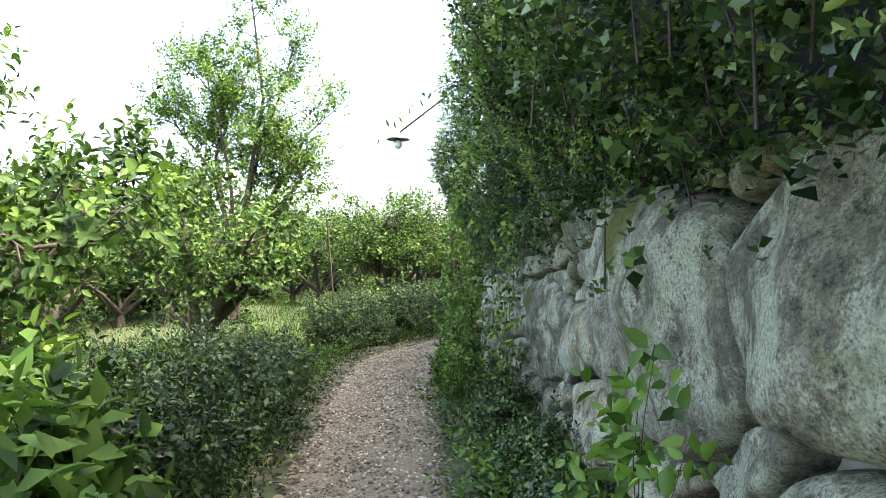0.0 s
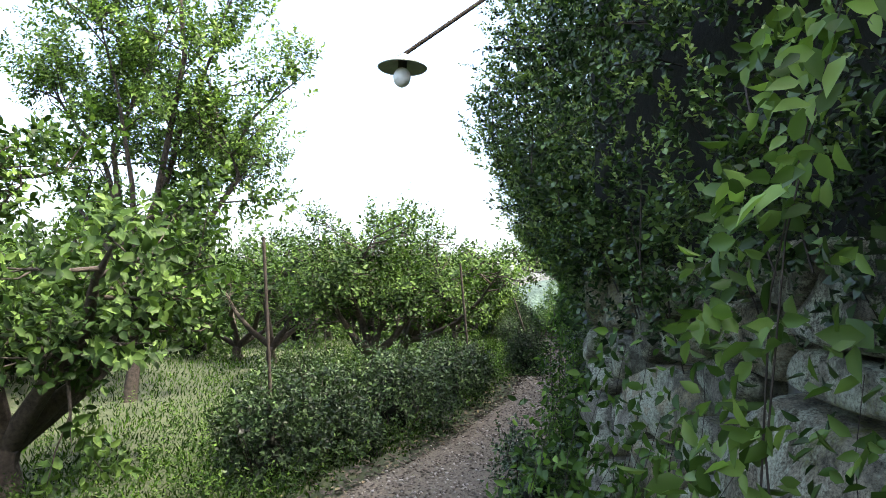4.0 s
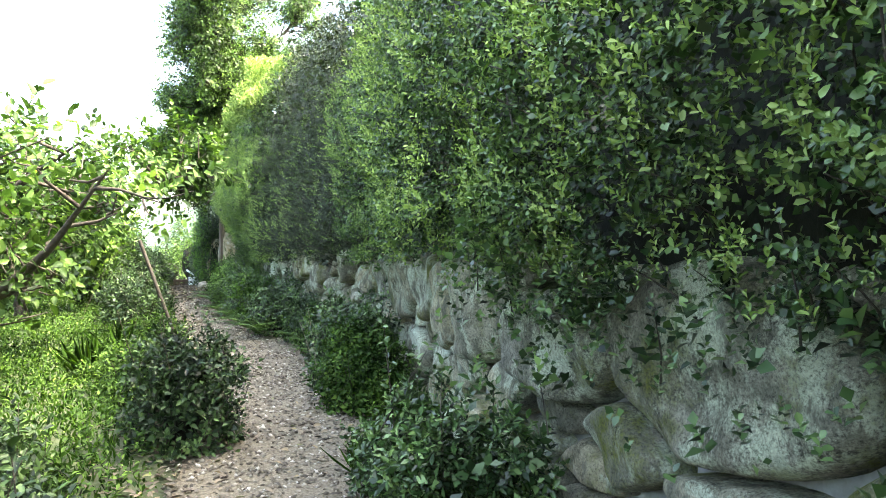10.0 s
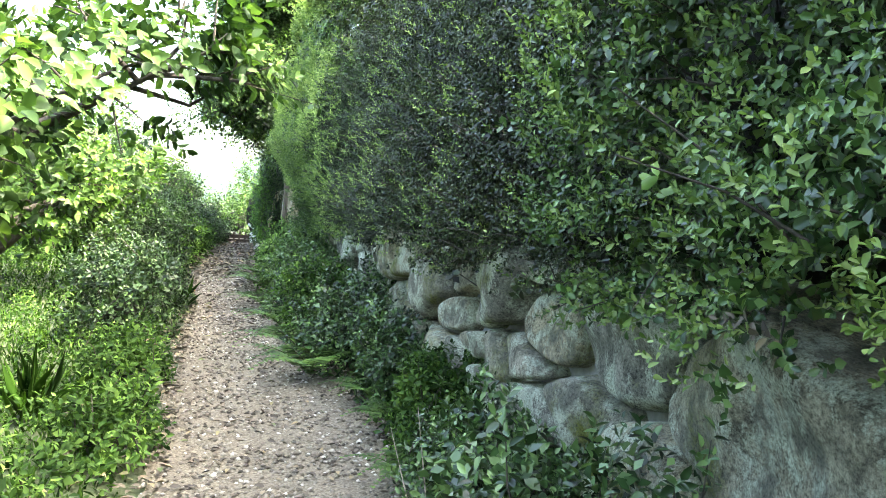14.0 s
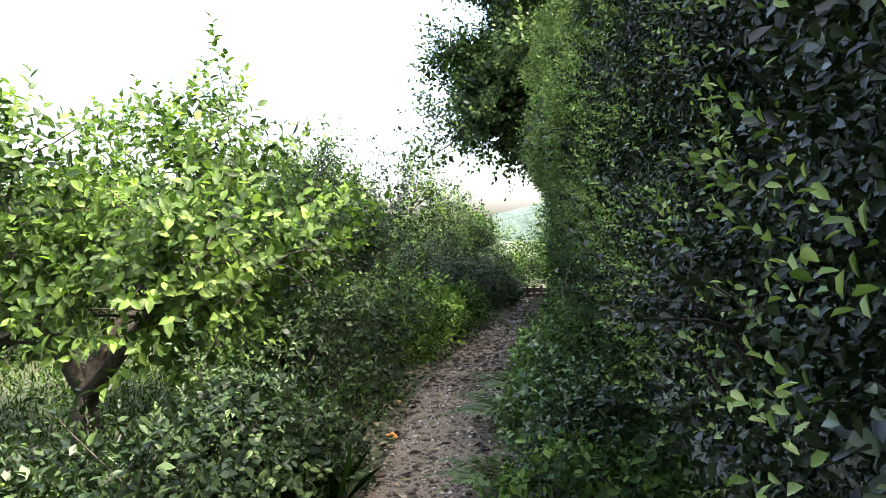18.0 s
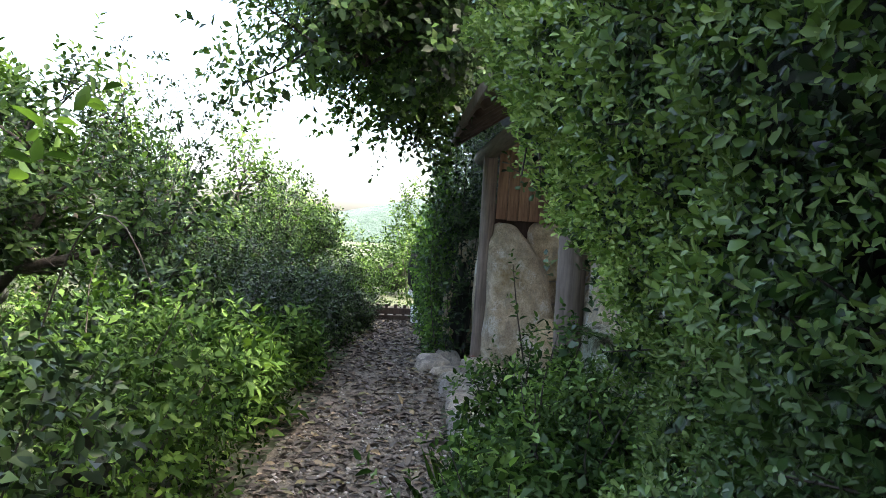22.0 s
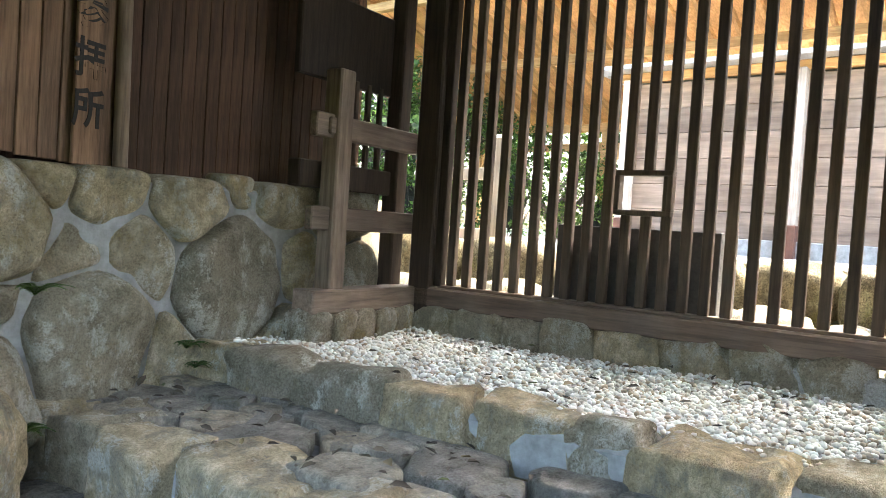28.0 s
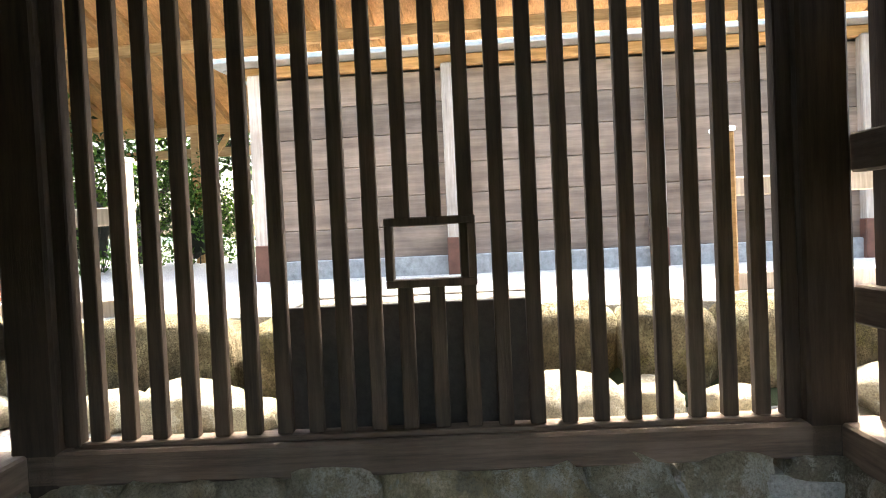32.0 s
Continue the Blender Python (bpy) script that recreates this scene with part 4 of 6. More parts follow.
# a loose spray hanging out of the first hedge
f = np.linspace(0, 1, 10)
line = np.stack([-.9 - 1.15 * f, 6.9 + .1 * f, 3.15 + .25 * f - .75 * f * f], -1)
P = np.array([[np.interp(w, f, line[:, a]) for a in range(3)] for w in np.linspace(.3, 1, 16)])
obj("branch", mesh_np("branch", *tube(line, np.linspace(.006, .0015, 10), 5)), M_BARK, first_hedge, "thin hanging branch", smooth=True)
obj("branch_leaves", mesh_np("branch_leaves", *leaves_np(P, rng.normal(size=P.shape) * .5 + np.array([-.2, 0, -.7]), rng.normal(size=P.shape) + np.array([-1.0, 0, .5]), rng.uniform(.07, .10, 16), rng.uniform(.026, .034, 16))), M_VINE, first_hedge, "pointed hanging leaves", kind="stuff")

# vines on the wall
def vine(y0, sy, n, z1, leaf, label, reach=.32, dense=26, low=.05, width=0.55, per=3, material=None):
    """Leafy stems hanging and climbing on the wall face."""
    x0 = float(wall_x(y0))
    th = thing("climbing_vine", (x0, y0, float(ground_line(y0))), label, "vine")
    st, P, D = [], [], []
    for q in range(n):
        yy = rng.normal(0, sy)
        f = np.linspace(0, 1, 9)
        top = z1 * rng.uniform(.55, 1.0)
        ys = yy + np.cumsum(rng.normal(size=9) * .03)
        xs = wall_x(ys + y0) - x0 - .32 - min(1.3, abs(rng.normal())) * reach * (.4 + .6 * np.sin(f * 3.0))
        line = np.stack([xs, ys, f * top], -1)
        st.append(tube(line, np.linspace(.0028, .001, 9), 4))
        m = int(dense * top)
        g = rng.uniform(low, 1, m) * 8
        c = np.stack([np.interp(g, range(9), line[:, a]) for a in range(3)], -1)
        P.append(c + rng.normal(size=c.shape) * .05)
        D.append(np.stack([-np.ones(m) * .7, rng.normal(size=m) * .8, rng.normal(size=m) * .5 - .1], -1))
    obj("stem_growth", mesh_np("stem_growth", *joined(st)), M_BARK, th, "thin climbing stems", kind="stuff")
    obj("leaves", mesh_np("leaves", *shoots_np(np.concatenate(P), np.concatenate(D), per, 0.09, leaf, width, 1.0, 0.35)), material or M_VINE, th, kind="stuff")


vine(7.7, .35, 26, 1.5, .058, "bright green vine curtain covering the stone wall", .25)
vine(6.2, .2, 5, 3.0, .06, "loose green climber with large leaves hanging from the hedge", .4, 44, .2, material=M_FRESH)
vine(2.3, .2, 6, 1.2, .07, "thin climber with fresh leaves over the boulders", .12)
vine(11.45, .26, 12, 2.0, .06, "tall leafy sapling sprouting against the wall", .16, 24, .1, .4, 4)
vine(33.4, .5, 30, 2.4, .06, "ivy climbing the hedge foot beyond the shelter", .2)

# ---- trees ----
def tree(base, limbs, trunk_r, shoots, leaf, material, label, spread=0.9, per=6, width=0.58, twig_up=0.25, droop=0.25, name="fruit_tree", shoot_len=0.22, squash=0.75, group="", fork=0.24, simple=False, clear=None, inner=.35, seed=0):
    """A trunk that forks into limbs (end points relative to the base), each with side branches and leafy shoots round its outer half."""
    th = thing(name, base, label, "tree", group)
    limbs = [np.array(l, float) for l in limbs]
    top = np.mean(limbs, 0) * np.array([0.12, 0.12, 0]) + np.array([0, 0, max(0.35, fork * min(l[2] for l in limbs))])
    rs = np.random.default_rng(seed or int(abs(base[0] * 91 + base[1] * 17)) + 3)

    def hits(p):
        w = np.asarray(p, float) + np.array(base)
        return (w[..., 0] > -2.25) & (w[..., 1] > 28.0) & (w[..., 1] < 33.3) & (w[..., 2] < 3.4 + .72 * (w[..., 0] + 2.1))

    pieces = [tube([(0, 0, -0.15), (top[0] * 0.2 + .03, top[1] * 0.3, top[2] * 0.3), (top[0] * 0.6 - .02, top[1] * 0.6, top[2] * 0.7), top], [trunk_r * 1.35, trunk_r * 1.05, trunk_r * 0.92, trunk_r * 0.85], 10)]
    P, D = [], []
    each = shoots // len(limbs)
    for e in limbs:
        mid = (top + e) / 2 + rs.normal(size=3) * 0.12 * np.linalg.norm(e - top) * np.array([1, 1, .5])
        q1, q3 = (top + mid) / 2 + rs.normal(size=3) * 0.05, (mid + e) / 2 + rs.normal(size=3) * 0.06
        line = np.array([top, q1, mid, q3, e])
        pieces.append(tube(line, trunk_r * np.array([.72, .55, .42, .26, .06]), 7))
        m = 12
        subs = []
        for _ in range(m):
            f = rs.uniform(inner, 1.0)
            s = np.array([np.interp(f * 4, range(5), line[:, a]) for a in range(3)])
            d = unit(rs.normal(size=3) * np.array([1, 1, 0.55]) + np.array([0, 0, twig_up]) + 0.5 * unit(e - top))
            t = s + d * spread * rs.uniform(0.5, 1.0) * np.array([1, 1, squash])
            bend = (s + t) / 2 + rs.normal(size=3) * 0.05
            if not (clear and hits([s, bend, t]).any()):
                pieces.append(tube([s, bend, t], [trunk_r * .16, trunk_r * .1, 0.004], 5))
            subs.append((s, t))
            for _ in range(2):
                w = s + (t - s) * rs.uniform(.4, .9)
                v = w + unit(unit(t - s) * .6 + rs.normal(size=3) * .7 + np.array([0, 0, twig_up])) * spread * rs.uniform(.3, .6)
                bend = (w + v) / 2 + rs.normal(size=3) * .02
                if not (clear and hits([w, bend, v]).any()):
                    pieces.append(tube([w, bend, v], [trunk_r * .07, trunk_r * .05, 0.003], 4))
                subs.append((w, v))
        k = max(3, each // len(subs))
        for s, t in subs:
            f = rs.beta(2.2, 1.2, k)
            c = s + (t - s) * f[:, None]
            off = rs.normal(size=(k, 3)) * spread * 0.11
            P.append(c + off)
            D.append(unit(t - s) * 0.7 + off * 2.0 + np.array([0, 0, twig_up]))
    obj("trunk", mesh_np("trunk", *joined(pieces)), M_BARK, th, "dark rough bark", smooth=True)
    P, D = np.concatenate(P), np.concatenate(D)
    if clear:
        ok = ~hits(P)
        P, D = P[ok], D[ok]
    obj("crown", mesh_np("crown", *shoots_np(P, D, per, shoot_len, leaf, width, 1.05, droop, False, simple)), material, th, kind="stuff")
    return th


def gpos(x, y):
    return (x, y, float(ground_z(x, y)))


FT = "spreading fruit tree with dark forked trunk and glossy leaves"
tree(gpos(-5.9, 10.2), [(-1.3, -.6, 2.2), (1.2, -.5, 2.0), (.5, 1.0, 2.5), (-.5, .3, 3.0), (1.0, .6, 1.6), (-1.6, 1, 1.7)], .14, 1700, .11, M_FRUIT, FT, group="orchard trees")
tree(gpos(-7.6, 14.4), [(2.0, .4, 4.6), (-2.0, .2, 4.9), (1.6, -.6, 6.0), (-1.5, .5, 6.0), (-.9, .3, 4.6), (.9, -.2, 4.8), (.2, .6, 6.4), (-.4, -.8, 5.4), (.4, -.4, 7.2)], .085, 3900, .085, M_TALL, "tall slender tree with feathery light green crown", spread=1.05, name="tall_tree", per=8, twig_up=.4, fork=.3)
tree(gpos(-4.8, 16.7), [(-1.3, .4, 1.9), (1.2, .2, 2.0), (.2, -.9, 2.2), (-.3, .9, 2.4), (.8, -.4, 1.5), (-.8, -.8, 1.6)], .11, 2200, .085, M_FRUIT, "dense bushy fruit tree with upright young shoots", group="orchard trees", twig_up=.5)
tree(gpos(-5.2, 20.2), [(2.3, -1.9, 1.85), (2.0, -1.1, 2.15), (1.2, -2.0, 1.9), (.4, -1.5, 2.5), (-1.0, .5, 2.3), (.6, .6, 2.6), (1.5, -.4, 2.0)], .12, 850, .095, M_FRUIT, "fruit tree with dark limbs bending over the grass", group="orchard trees", droop=.35, spread=.7, width=.6)
curved = tree(gpos(-5.4, 23.2), [(1.2, -1.8, 1.7), (2.5, -1.7, 2.0), (2.9, -1.3, 2.2), (1.6, -.6, 2.4), (.2, -1.4, 2.3), (-1.0, -.2, 2.2), (1.9, -2.2, 1.8)], .13, 1500, .115, M_FRUIT, "fruit tree with a long branch reaching over the path", group="orchard trees", droop=.35, spread=.7, width=.6)
tree(gpos(-5.1, 26.2), [(-1.2, -.2, 1.7), (1.2, -.2, 1.5), (.4, .9, 2.3), (-.3, -.6, 2.0), (1.0, .7, 1.3)], .10, 1700, .105, M_TALL, "sunlit fruit tree with yellow-green leaves", group="orchard trees")
tree(gpos(-4.9, 4.6), [(-1.0, -.6, 2.2), (1.3, .2, 1.9), (.7, -1.2, 2.3), (.9, .9, 2.2), (-.4, .6, 2.8)], .12, 900, .12, M_FRUIT, FT, group="orchard trees", droop=.35, width=.58)
proto = tree(gpos(-6.0, 31.3), [(-1.3, .4, 1.3), (1.3, .2, 1.2), (.2, -.9, 1.4), (-.3, .9, 1.6), (.3, .2, 2.1)], .11, 1500, .105, M_FRUIT, FT, group="orchard trees", twig_up=.5)
far_proto = tree(gpos(-9.2, 26.8), [(-1.3, .4, 1.8), (1.3, .2, 1.7), (.2, -.9, 2.0), (-.3, .9, 2.4), (.9, -.8, 2.2)], .11, 700, .15, M_FRUIT, "orchard tree farther down the slope", group="orchard trees", twig_up=.5, per=5, simple=True)
for q, (x, y, s) in enumerate(((-5.7, 34.6, .8), (-5.2, 38.2, .8), (-8.6, 30.0, .8), (-9.3, 33.6, .8), (-9.0, 24.6, 1.0), (-8.8, 20.0, 1.0), (-11.5, 16.6, 1.05), (-9.6, 11.4, 1.0), (-12.6, 22.4, 1.1), (-13.0, 28.0, 1.1), (-12.4, 12.8, 1.0), (-16.0, 19.0, 1.15), (-16.5, 25.5, 1.1), (-9.4, 38.5, 1.1), (-13.0, 35.0, 1.2), (-6.6, 42.5, 1.0), (-6.0, 45.5, .9), (-16.2, 13.5, 1.1), (-9.2, 7.4, 1.0), (-7.4, 18.6, 0.9), (-10.2, 14.2, .9), (-13.6, 17.0, 1.0), (-19, 16, 1.2), (-20, 22, 1.2), (-18, 30, 1.3), (-22, 12, 1.2), (-25, 19, 1.4), (-14, 9, 1.1), (-18, 8, 1.2), (-12, 41, 1.3), (-17, 38, 1.3), (-9, 46, 1.4), (-8.5, 52, 1.2))):
    c = copy_thing(proto if q in (0, 1) else far_proto, pose(*gpos(x, y), 0, 0, q * 77))
    c.scale = (s, s, s * (0.72, 1.05, .85, 1.3, .95)[q % 5])
big = tree(gpos(-1.2, 35.0), [(-1.6, -4.4, 1.8), (-1.4, -4.1, 2.2), (-1.45, -3.6, 1.95), (-1.3, -4.7, 2.5), (-1, -4, 2.9), (-1.2, -6.2, 4.9), (-1, -6.6, 5.9), (-0.5, -6, 6.7), (-0.6, -4.4, 4.2), (-1.3, -4.2, 3.7), (0.2, -4.8, 7.2), (-0.8, -3, 6.2), (1.7, -2, 7.2), (2.6, 1, 6.2), (0.6, 2.4, 6.6), (-1.1, -1.4, 4.2), (-1.1, -3.6, 2.3), (-1.1, -5.2, 4.1), (-0.9, -4.6, 5.4), (-1.2, -3.2, 3.1)], .15, 34000, .085, M_BIG, "large evergreen tree spreading over the path", spread=.95, name="evergreen_tree", per=6, squash=.8, fork=2.3, simple=True, clear=True, inner=.6, seed=616)

# a thin spray of that fruit tree, with large leaves hanging over the path
o = np.array(gpos(-5.4, 23.2))
f = np.linspace(0, 1, 12)
line = np.stack([-3.2 + 1.6 * f, 22.1 + .5 * f, 2.95 - .22 * f], -1) - o
P, D = [], []
for w in np.linspace(.15, 1, 22):
    c = np.array([np.interp(w, f, line[:, a]) for a in range(3)])
    P.append(c)
    D.append(np.array([rng.normal() * .6, rng.normal() * .6, -.6]))
obj("branch", mesh_np("branch", *tube(line, np.linspace(.009, .002, 12), 6)), M_BARK, curved, "thin branch over the path", smooth=True)
obj("branch_leaves", mesh_np("branch_leaves", *leaves_np(np.array(P), np.array(D), rng.normal(size=(22, 3)) + np.array([0, 0, 1.0]), rng.uniform(.10, .14, 22), rng.uniform(.05, .065, 22))), M_FRUIT, curved, "large hanging leaves", kind="stuff")

# undergrowth and low bushes filling the orchard behind the trees
bush = shrub(-10.5, 9.0, 1.7, 1.6, 2.3, 560, "leafy green bush among the orchard trees", M_FRUIT, leaf=.13, seed=170, per=4, name="orchard_bush", category="bush", group="orchard bushes", sprays=12)
for q in range(34):
    bx_, by_ = -9.5 - 3.4 * (q % 3) - 1.1 * math.sin(q * 2.3), 5.0 + 1.45 * q * .9 + math.cos(q * 1.7)
    c = copy_thing(bush, pose(bx_, by_, float(ground_z(bx_, by_)) - .03, 0, 0, q * 67))
    k = .7 + .14 * (q * 5 % 6)
    c.scale = (k, k, k * (.75, 1.15, .9)[q % 3])

for q, (bx_, by_, k) in enumerate(((-3.6, 45.0, .9), (-1.4, 46.5, 1.1), (-5.8, 47.5, 1.0), (.9, 46.0, 1.3), (-2.6, 50.0, 1.2), (-8.0, 50.5, 1.2))):
    c = copy_thing(bush, pose(bx_, by_, float(ground_z(bx_, by_)) - .03, 0, 0, q * 53))
    c.scale = (k, k, k * .8)

# grass on the orchard floor
n = 75000
y = rng.uniform(1.0, 40, n)
x = path_left(y) - rng.gamma(1.25, 2.6, n)
keep = x < path_left(y) - 0.14
x, y = x[keep], y[keep]
P = np.stack([x, y, ground_z(x, y) - 0.01], -1)
A = np.stack([rng.normal(size=len(x)) * .45, rng.normal(size=len(x)) * .45, np.ones(len(x))], -1)
L = rng.uniform(.05, .14, len(x)) * np.clip((path_left(y) - x) / .5, .4, 1)
tagged(obj("grass", mesh_np("grass", *leaves_np(P, A, rng.normal(size=P.shape), L, rng.uniform(.010, .024, len(x)), False, True)), M_GRASS), "lush bright green grass under the orchard trees", "grass", kind="stuff")
n = 15000
y = rng.uniform(2, 38, n)
x = path_left(y) - .1 - rng.gamma(1.5, 1.6, n)
keep = x < path_left(y) - 0.15
P = np.stack([x, y, ground_z(x, y) + 0.03], -1)[keep]
P[:, 2] += rng.random(len(P)) * .08
tagged(obj("herbs", mesh_np("herbs", *shoots_np(P, rng.normal(size=P.shape) * .3 + np.array([0, 0, 1.0]), 6, .17, .052, .42, 1.0, .3, False, True)), M_HERB), "leafy green herbs and weeds among the grass", "weeds", kind="stuff")

# verge between path and wall: litter, sprouts and ferns
y = rng.uniform(1, 28.2, 5200)
f = rng.uniform(0, 1, len(y))
x = path_right(y) * (1 - f) + wall_x(y) * f
P = np.stack([x, y, ground_z(x, y) + .03], -1)
tagged(obj("verge_litter", mesh_np("verge_litter", *litter(P, .055)), M_DEAD), "dry leaves on the verge below the wall", "leaves", kind="stuff")
y = rng.uniform(1, 38, 5000)
x = path_left(y) - np.abs(rng.normal(size=len(y))) * .3
P = np.stack([x, y, ground_z(x, y) + .03], -1)
tagged(obj("verge_litter", mesh_np("verge_litter", *litter(P, .065)), M_DEAD), "dry leaves along the grassy side of the path", "leaves", kind="stuff")
y = rng.uniform(1, 28.2, 3000)
f = rng.beta(1.6, 1.0, len(y))
x = path_right(y) * (1 - f) + wall_x(y) * f
P = np.stack([x, y, ground_z(x, y) + .02], -1)
tagged(obj("verge_weeds", mesh_np("verge_weeds", *shoots_np(P, rng.normal(size=P.shape) * .4 + np.array([-.2, 0, 1.0]), 6, .2, .075, .5, 1.1, .3)), M_VINE), "small green weeds on the verge below the wall", "weeds", kind="stuff")

# ferns, grass tufts, arching canes, fungus
def fern(x, y, z, size, seed, fronds=9, lean=(0, 0)):
    r = np.random.default_rng(seed)
    th = thing("fern", (x, y, z), "feathery green fern at the foot of the wall", "fern", "ferns along the wall")
    for q in range(fronds):
        a = q * 6.28 / fronds + r.uniform(-.3, .3)
        d = np.array([math.cos(a) + lean[0], math.sin(a) + lean[1], 0]) * size * r.uniform(.7, 1.1)
        f = np.linspace(0, 1, 15)
        line = f[:, None] * d + np.stack([0 * f, 0 * f, size * (1.0 * f - .75 * f * f)], -1)
        T = unit(np.gradient(line, axis=0))
        S = unit(np.cross(T, [0, 0, 1.0]))
        L = size * .24 * np.sin(np.clip(f * 1.1 + .12, 0, 1) * 3.0)
        P = np.concatenate([line, line])
        A = np.concatenate([S + T * .35, -S + T * .35])
        V, F = leaves_np(P, A, np.tile([0, 0, 1.0], (30, 1)), np.tile(L, 2) + .004, size * .085, False, True)
        v2, f2 = tube(line, np.linspace(.004, .001, 15), 4)
        fr = obj("frond", mesh_np("frond", *joined([(V, F), (v2, f2)])), M_FERN, th)


for q, (y, dx, s) in enumerate(((3.2, .45, .4), (4.6, .5, .35), (20.4, .4, .3), (21.3, .3, .3), (21.9, .35, .3), (22.5, .7, .48), (23.3, .72, .46), (24.4, .8, .42), (25.4, .9, .42), (26.4, .85, .5), (27.0, .8, .45), (28.3, .55, .4))):
    x = float(wall_x(y)) - dx
    fern(x, y, float(ground_z(x, y)) + (.1 if y > 20 else 0), s, q, 9, (-.25, 0))
fern(-1.25, 28.5, 1.75, .35, 40, 8, (-.5, 0))


def tuft(x, y, size, seed):
    r = np.random.default_rng(seed)
    n = 46
    th = thing("grass_tuft", (x, y, float(ground_z(x, y))), "tuft of long grass blades beside the path", "grass", "grass tufts")
    A = np.stack([r.normal(size=n) * .5, r.normal(size=n) * .5, np.ones(n)], -1)
    P = r.normal(size=(n, 3)) * np.array([.05, .05, 0])
    o = obj("blade_growth", mesh_np("blade_growth", *leaves_np(P, A, r.normal(size=(n, 3)), size * r.uniform(.6, 1.1, n), .014)), M_GRASS, th, kind="stuff")


for q, (x, y, s) in enumerate(((-1.95, 28.7, .4), (-1.9, 29.0, .35), (-3.15, 21.6, .45), (-3.3, 20.2, .5), (-2.9, 25.2, .4), (-3.4, 26.2, .5), (-4.3, 27.3, .6), (-1.35, 16.6, .3))):
    tuft(x, y, s, q)
for q, (x, y, dx, dy, h) in enumerate(((-4.1, 25.6, 1.3, .3, 1.7), (-4.4, 26.4, 1.2, -.4, 1.5), (-3.9, 28.4, .9, -.8, 1.6))):
    th = thing("arching_cane", (x, y, float(ground_z(x, y))), "bare arching cane over the shrubs", "cane", "arching canes")
    f = np.linspace(0, 1, 14)
    V, F = tube(np.stack([f * dx, f * dy, h * (2.3 * f - 1.6 * f * f)], -1), np.linspace(.005, .002, 14), 6)
    obj("shaft", mesh_np("shaft", V, F), M_BARK, th, smooth=True)
th = thing("fungus", (-2.83, 26.3, float(ground_line(26.3)) + .04), "cluster of orange fungus at the path edge", "fungus")
V, F = ICO[2]
for q in range(6):
    c = obj("cap", mesh_np("cap", V * np.array([.02, .02, .010]) + np.array([.025 * math.cos(q), .022 * math.sin(q * 1.1), .01 + .005 * q]), F), M_YFLOWER, th, smooth=True)
th = thing("dry_branch", (-1.35, 19.3, float(ground_line(19.3))), "dry bare branch leaning on the undergrowth", "branch")
for q, (dy, dz) in enumerate(((.5, .55), (.25, .7), (-.3, .6), (.7, .35), (-.5, .4))):
    V, F = tube([(.1, .0, .1), (.05 + .03 * q, dy * .5, dz * .5 + .05), (.0 + .05 * q, dy, dz)], [.004, .003, .0015], 5)
    obj("twig", mesh_np("twig", V, F), M_TWIG, th, smooth=True)

# far hill and woods
hv, hf = [], []
for q in range(61):
    a = radians(-80 + q * 2.4)
    r = 420.0
    hh = 4 + 8 * max(0, noise.noise(Vector((q * .14, 3.1, 0)))) + 27 * math.exp(-((q - 35) / 5.5) ** 2)
    hv += [(r * math.sin(a), r * math.cos(a), -10), (r * 1.05 * math.sin(a), r * 1.05 * math.cos(a), hh * .7), (r * 1.15 * math.sin(a), r * 1.15 * math.cos(a), hh)]
hf = [[a * 3 + b, (a + 1) * 3 + b, (a + 1) * 3 + b + 1, a * 3 + b + 1] for a in range(60) for b in range(2)]
tagged(obj("backdrop", mesh_np("backdrop", hv, hf), M_HILL, smooth=True), "distant wooded hill in haze", "hill", kind="structure")


# ---- the roofed worship place ----
SH = (-1.78, 32.2, 0.0)
SHR = 4.7
SM = pose(*SH, 0, 0, SHR)


def sthing(name, label, category, group="", kind=""):
    return thing(name, SH, label, category, group, kind, SHR)


def stone_piece(parent, cx, cy, cz, sx, sy, sz, seed, material, sub=3, power=0.6, rough=0.08, rx=0, rz=0, name="stone", label=""):
    s = obj(name, boulder_mesh(name, sx, sy, sz, seed, sub, power, rough), material, parent, label, smooth=True)
    s.matrix_local = pose(cx, cy, cz, rx, 0, rz)
    return s


# side wall of boulders
side = sthing("boulder_wall", "low wall of big granite boulders set in grey mortar", "wall", kind="structure")
part("mortar_bed", box_bm(3.0, .5, 1.34, (1.75, .50, 1.72), .02), M_MORTAR, side, "grey mortar between the boulders")
SIDE = [(.8, 2.14, .27), (1.37, 2.32, .155), (1.85, 2.29, .24), (2.5, 2.34, .19), (1.22, 2.02, .1), (1.6, 2.01, .19), (1.32, 1.63, .32), (2.13, 1.87, .38), (.81, 1.82, .13), (2.67, 1.95, .2), (1.76, 1.5, .15), (2.5, 1.5, .22), (.86, 1.5, .2), (1.09, 2.4, .1), (2.95, 2.3, .22), (3.1, 1.8, .3), (2.15, 2.42, .1)]
for k, poly in enumerate(cut_cells(SIDE, (.4, 3.3, lambda u: 1.18, lambda u: 2.42 + .02 * u + .03 * math.sin(u * 9)))):
    if len(poly) > 2:
        me, c = cell_stone("stone", poly, .24, 60 + k, .009, .05, .13)
        s = obj("stone", me, M_STONE_G, side, smooth=True)
        s.matrix_local = pose(c[0], .38, c[1])
s = obj("stone", boulder_mesh("stone", .84, .66, 1.42, 201, 4, .66, .08), M_STONE_G, side, "tall pale granite boulder", smooth=True)
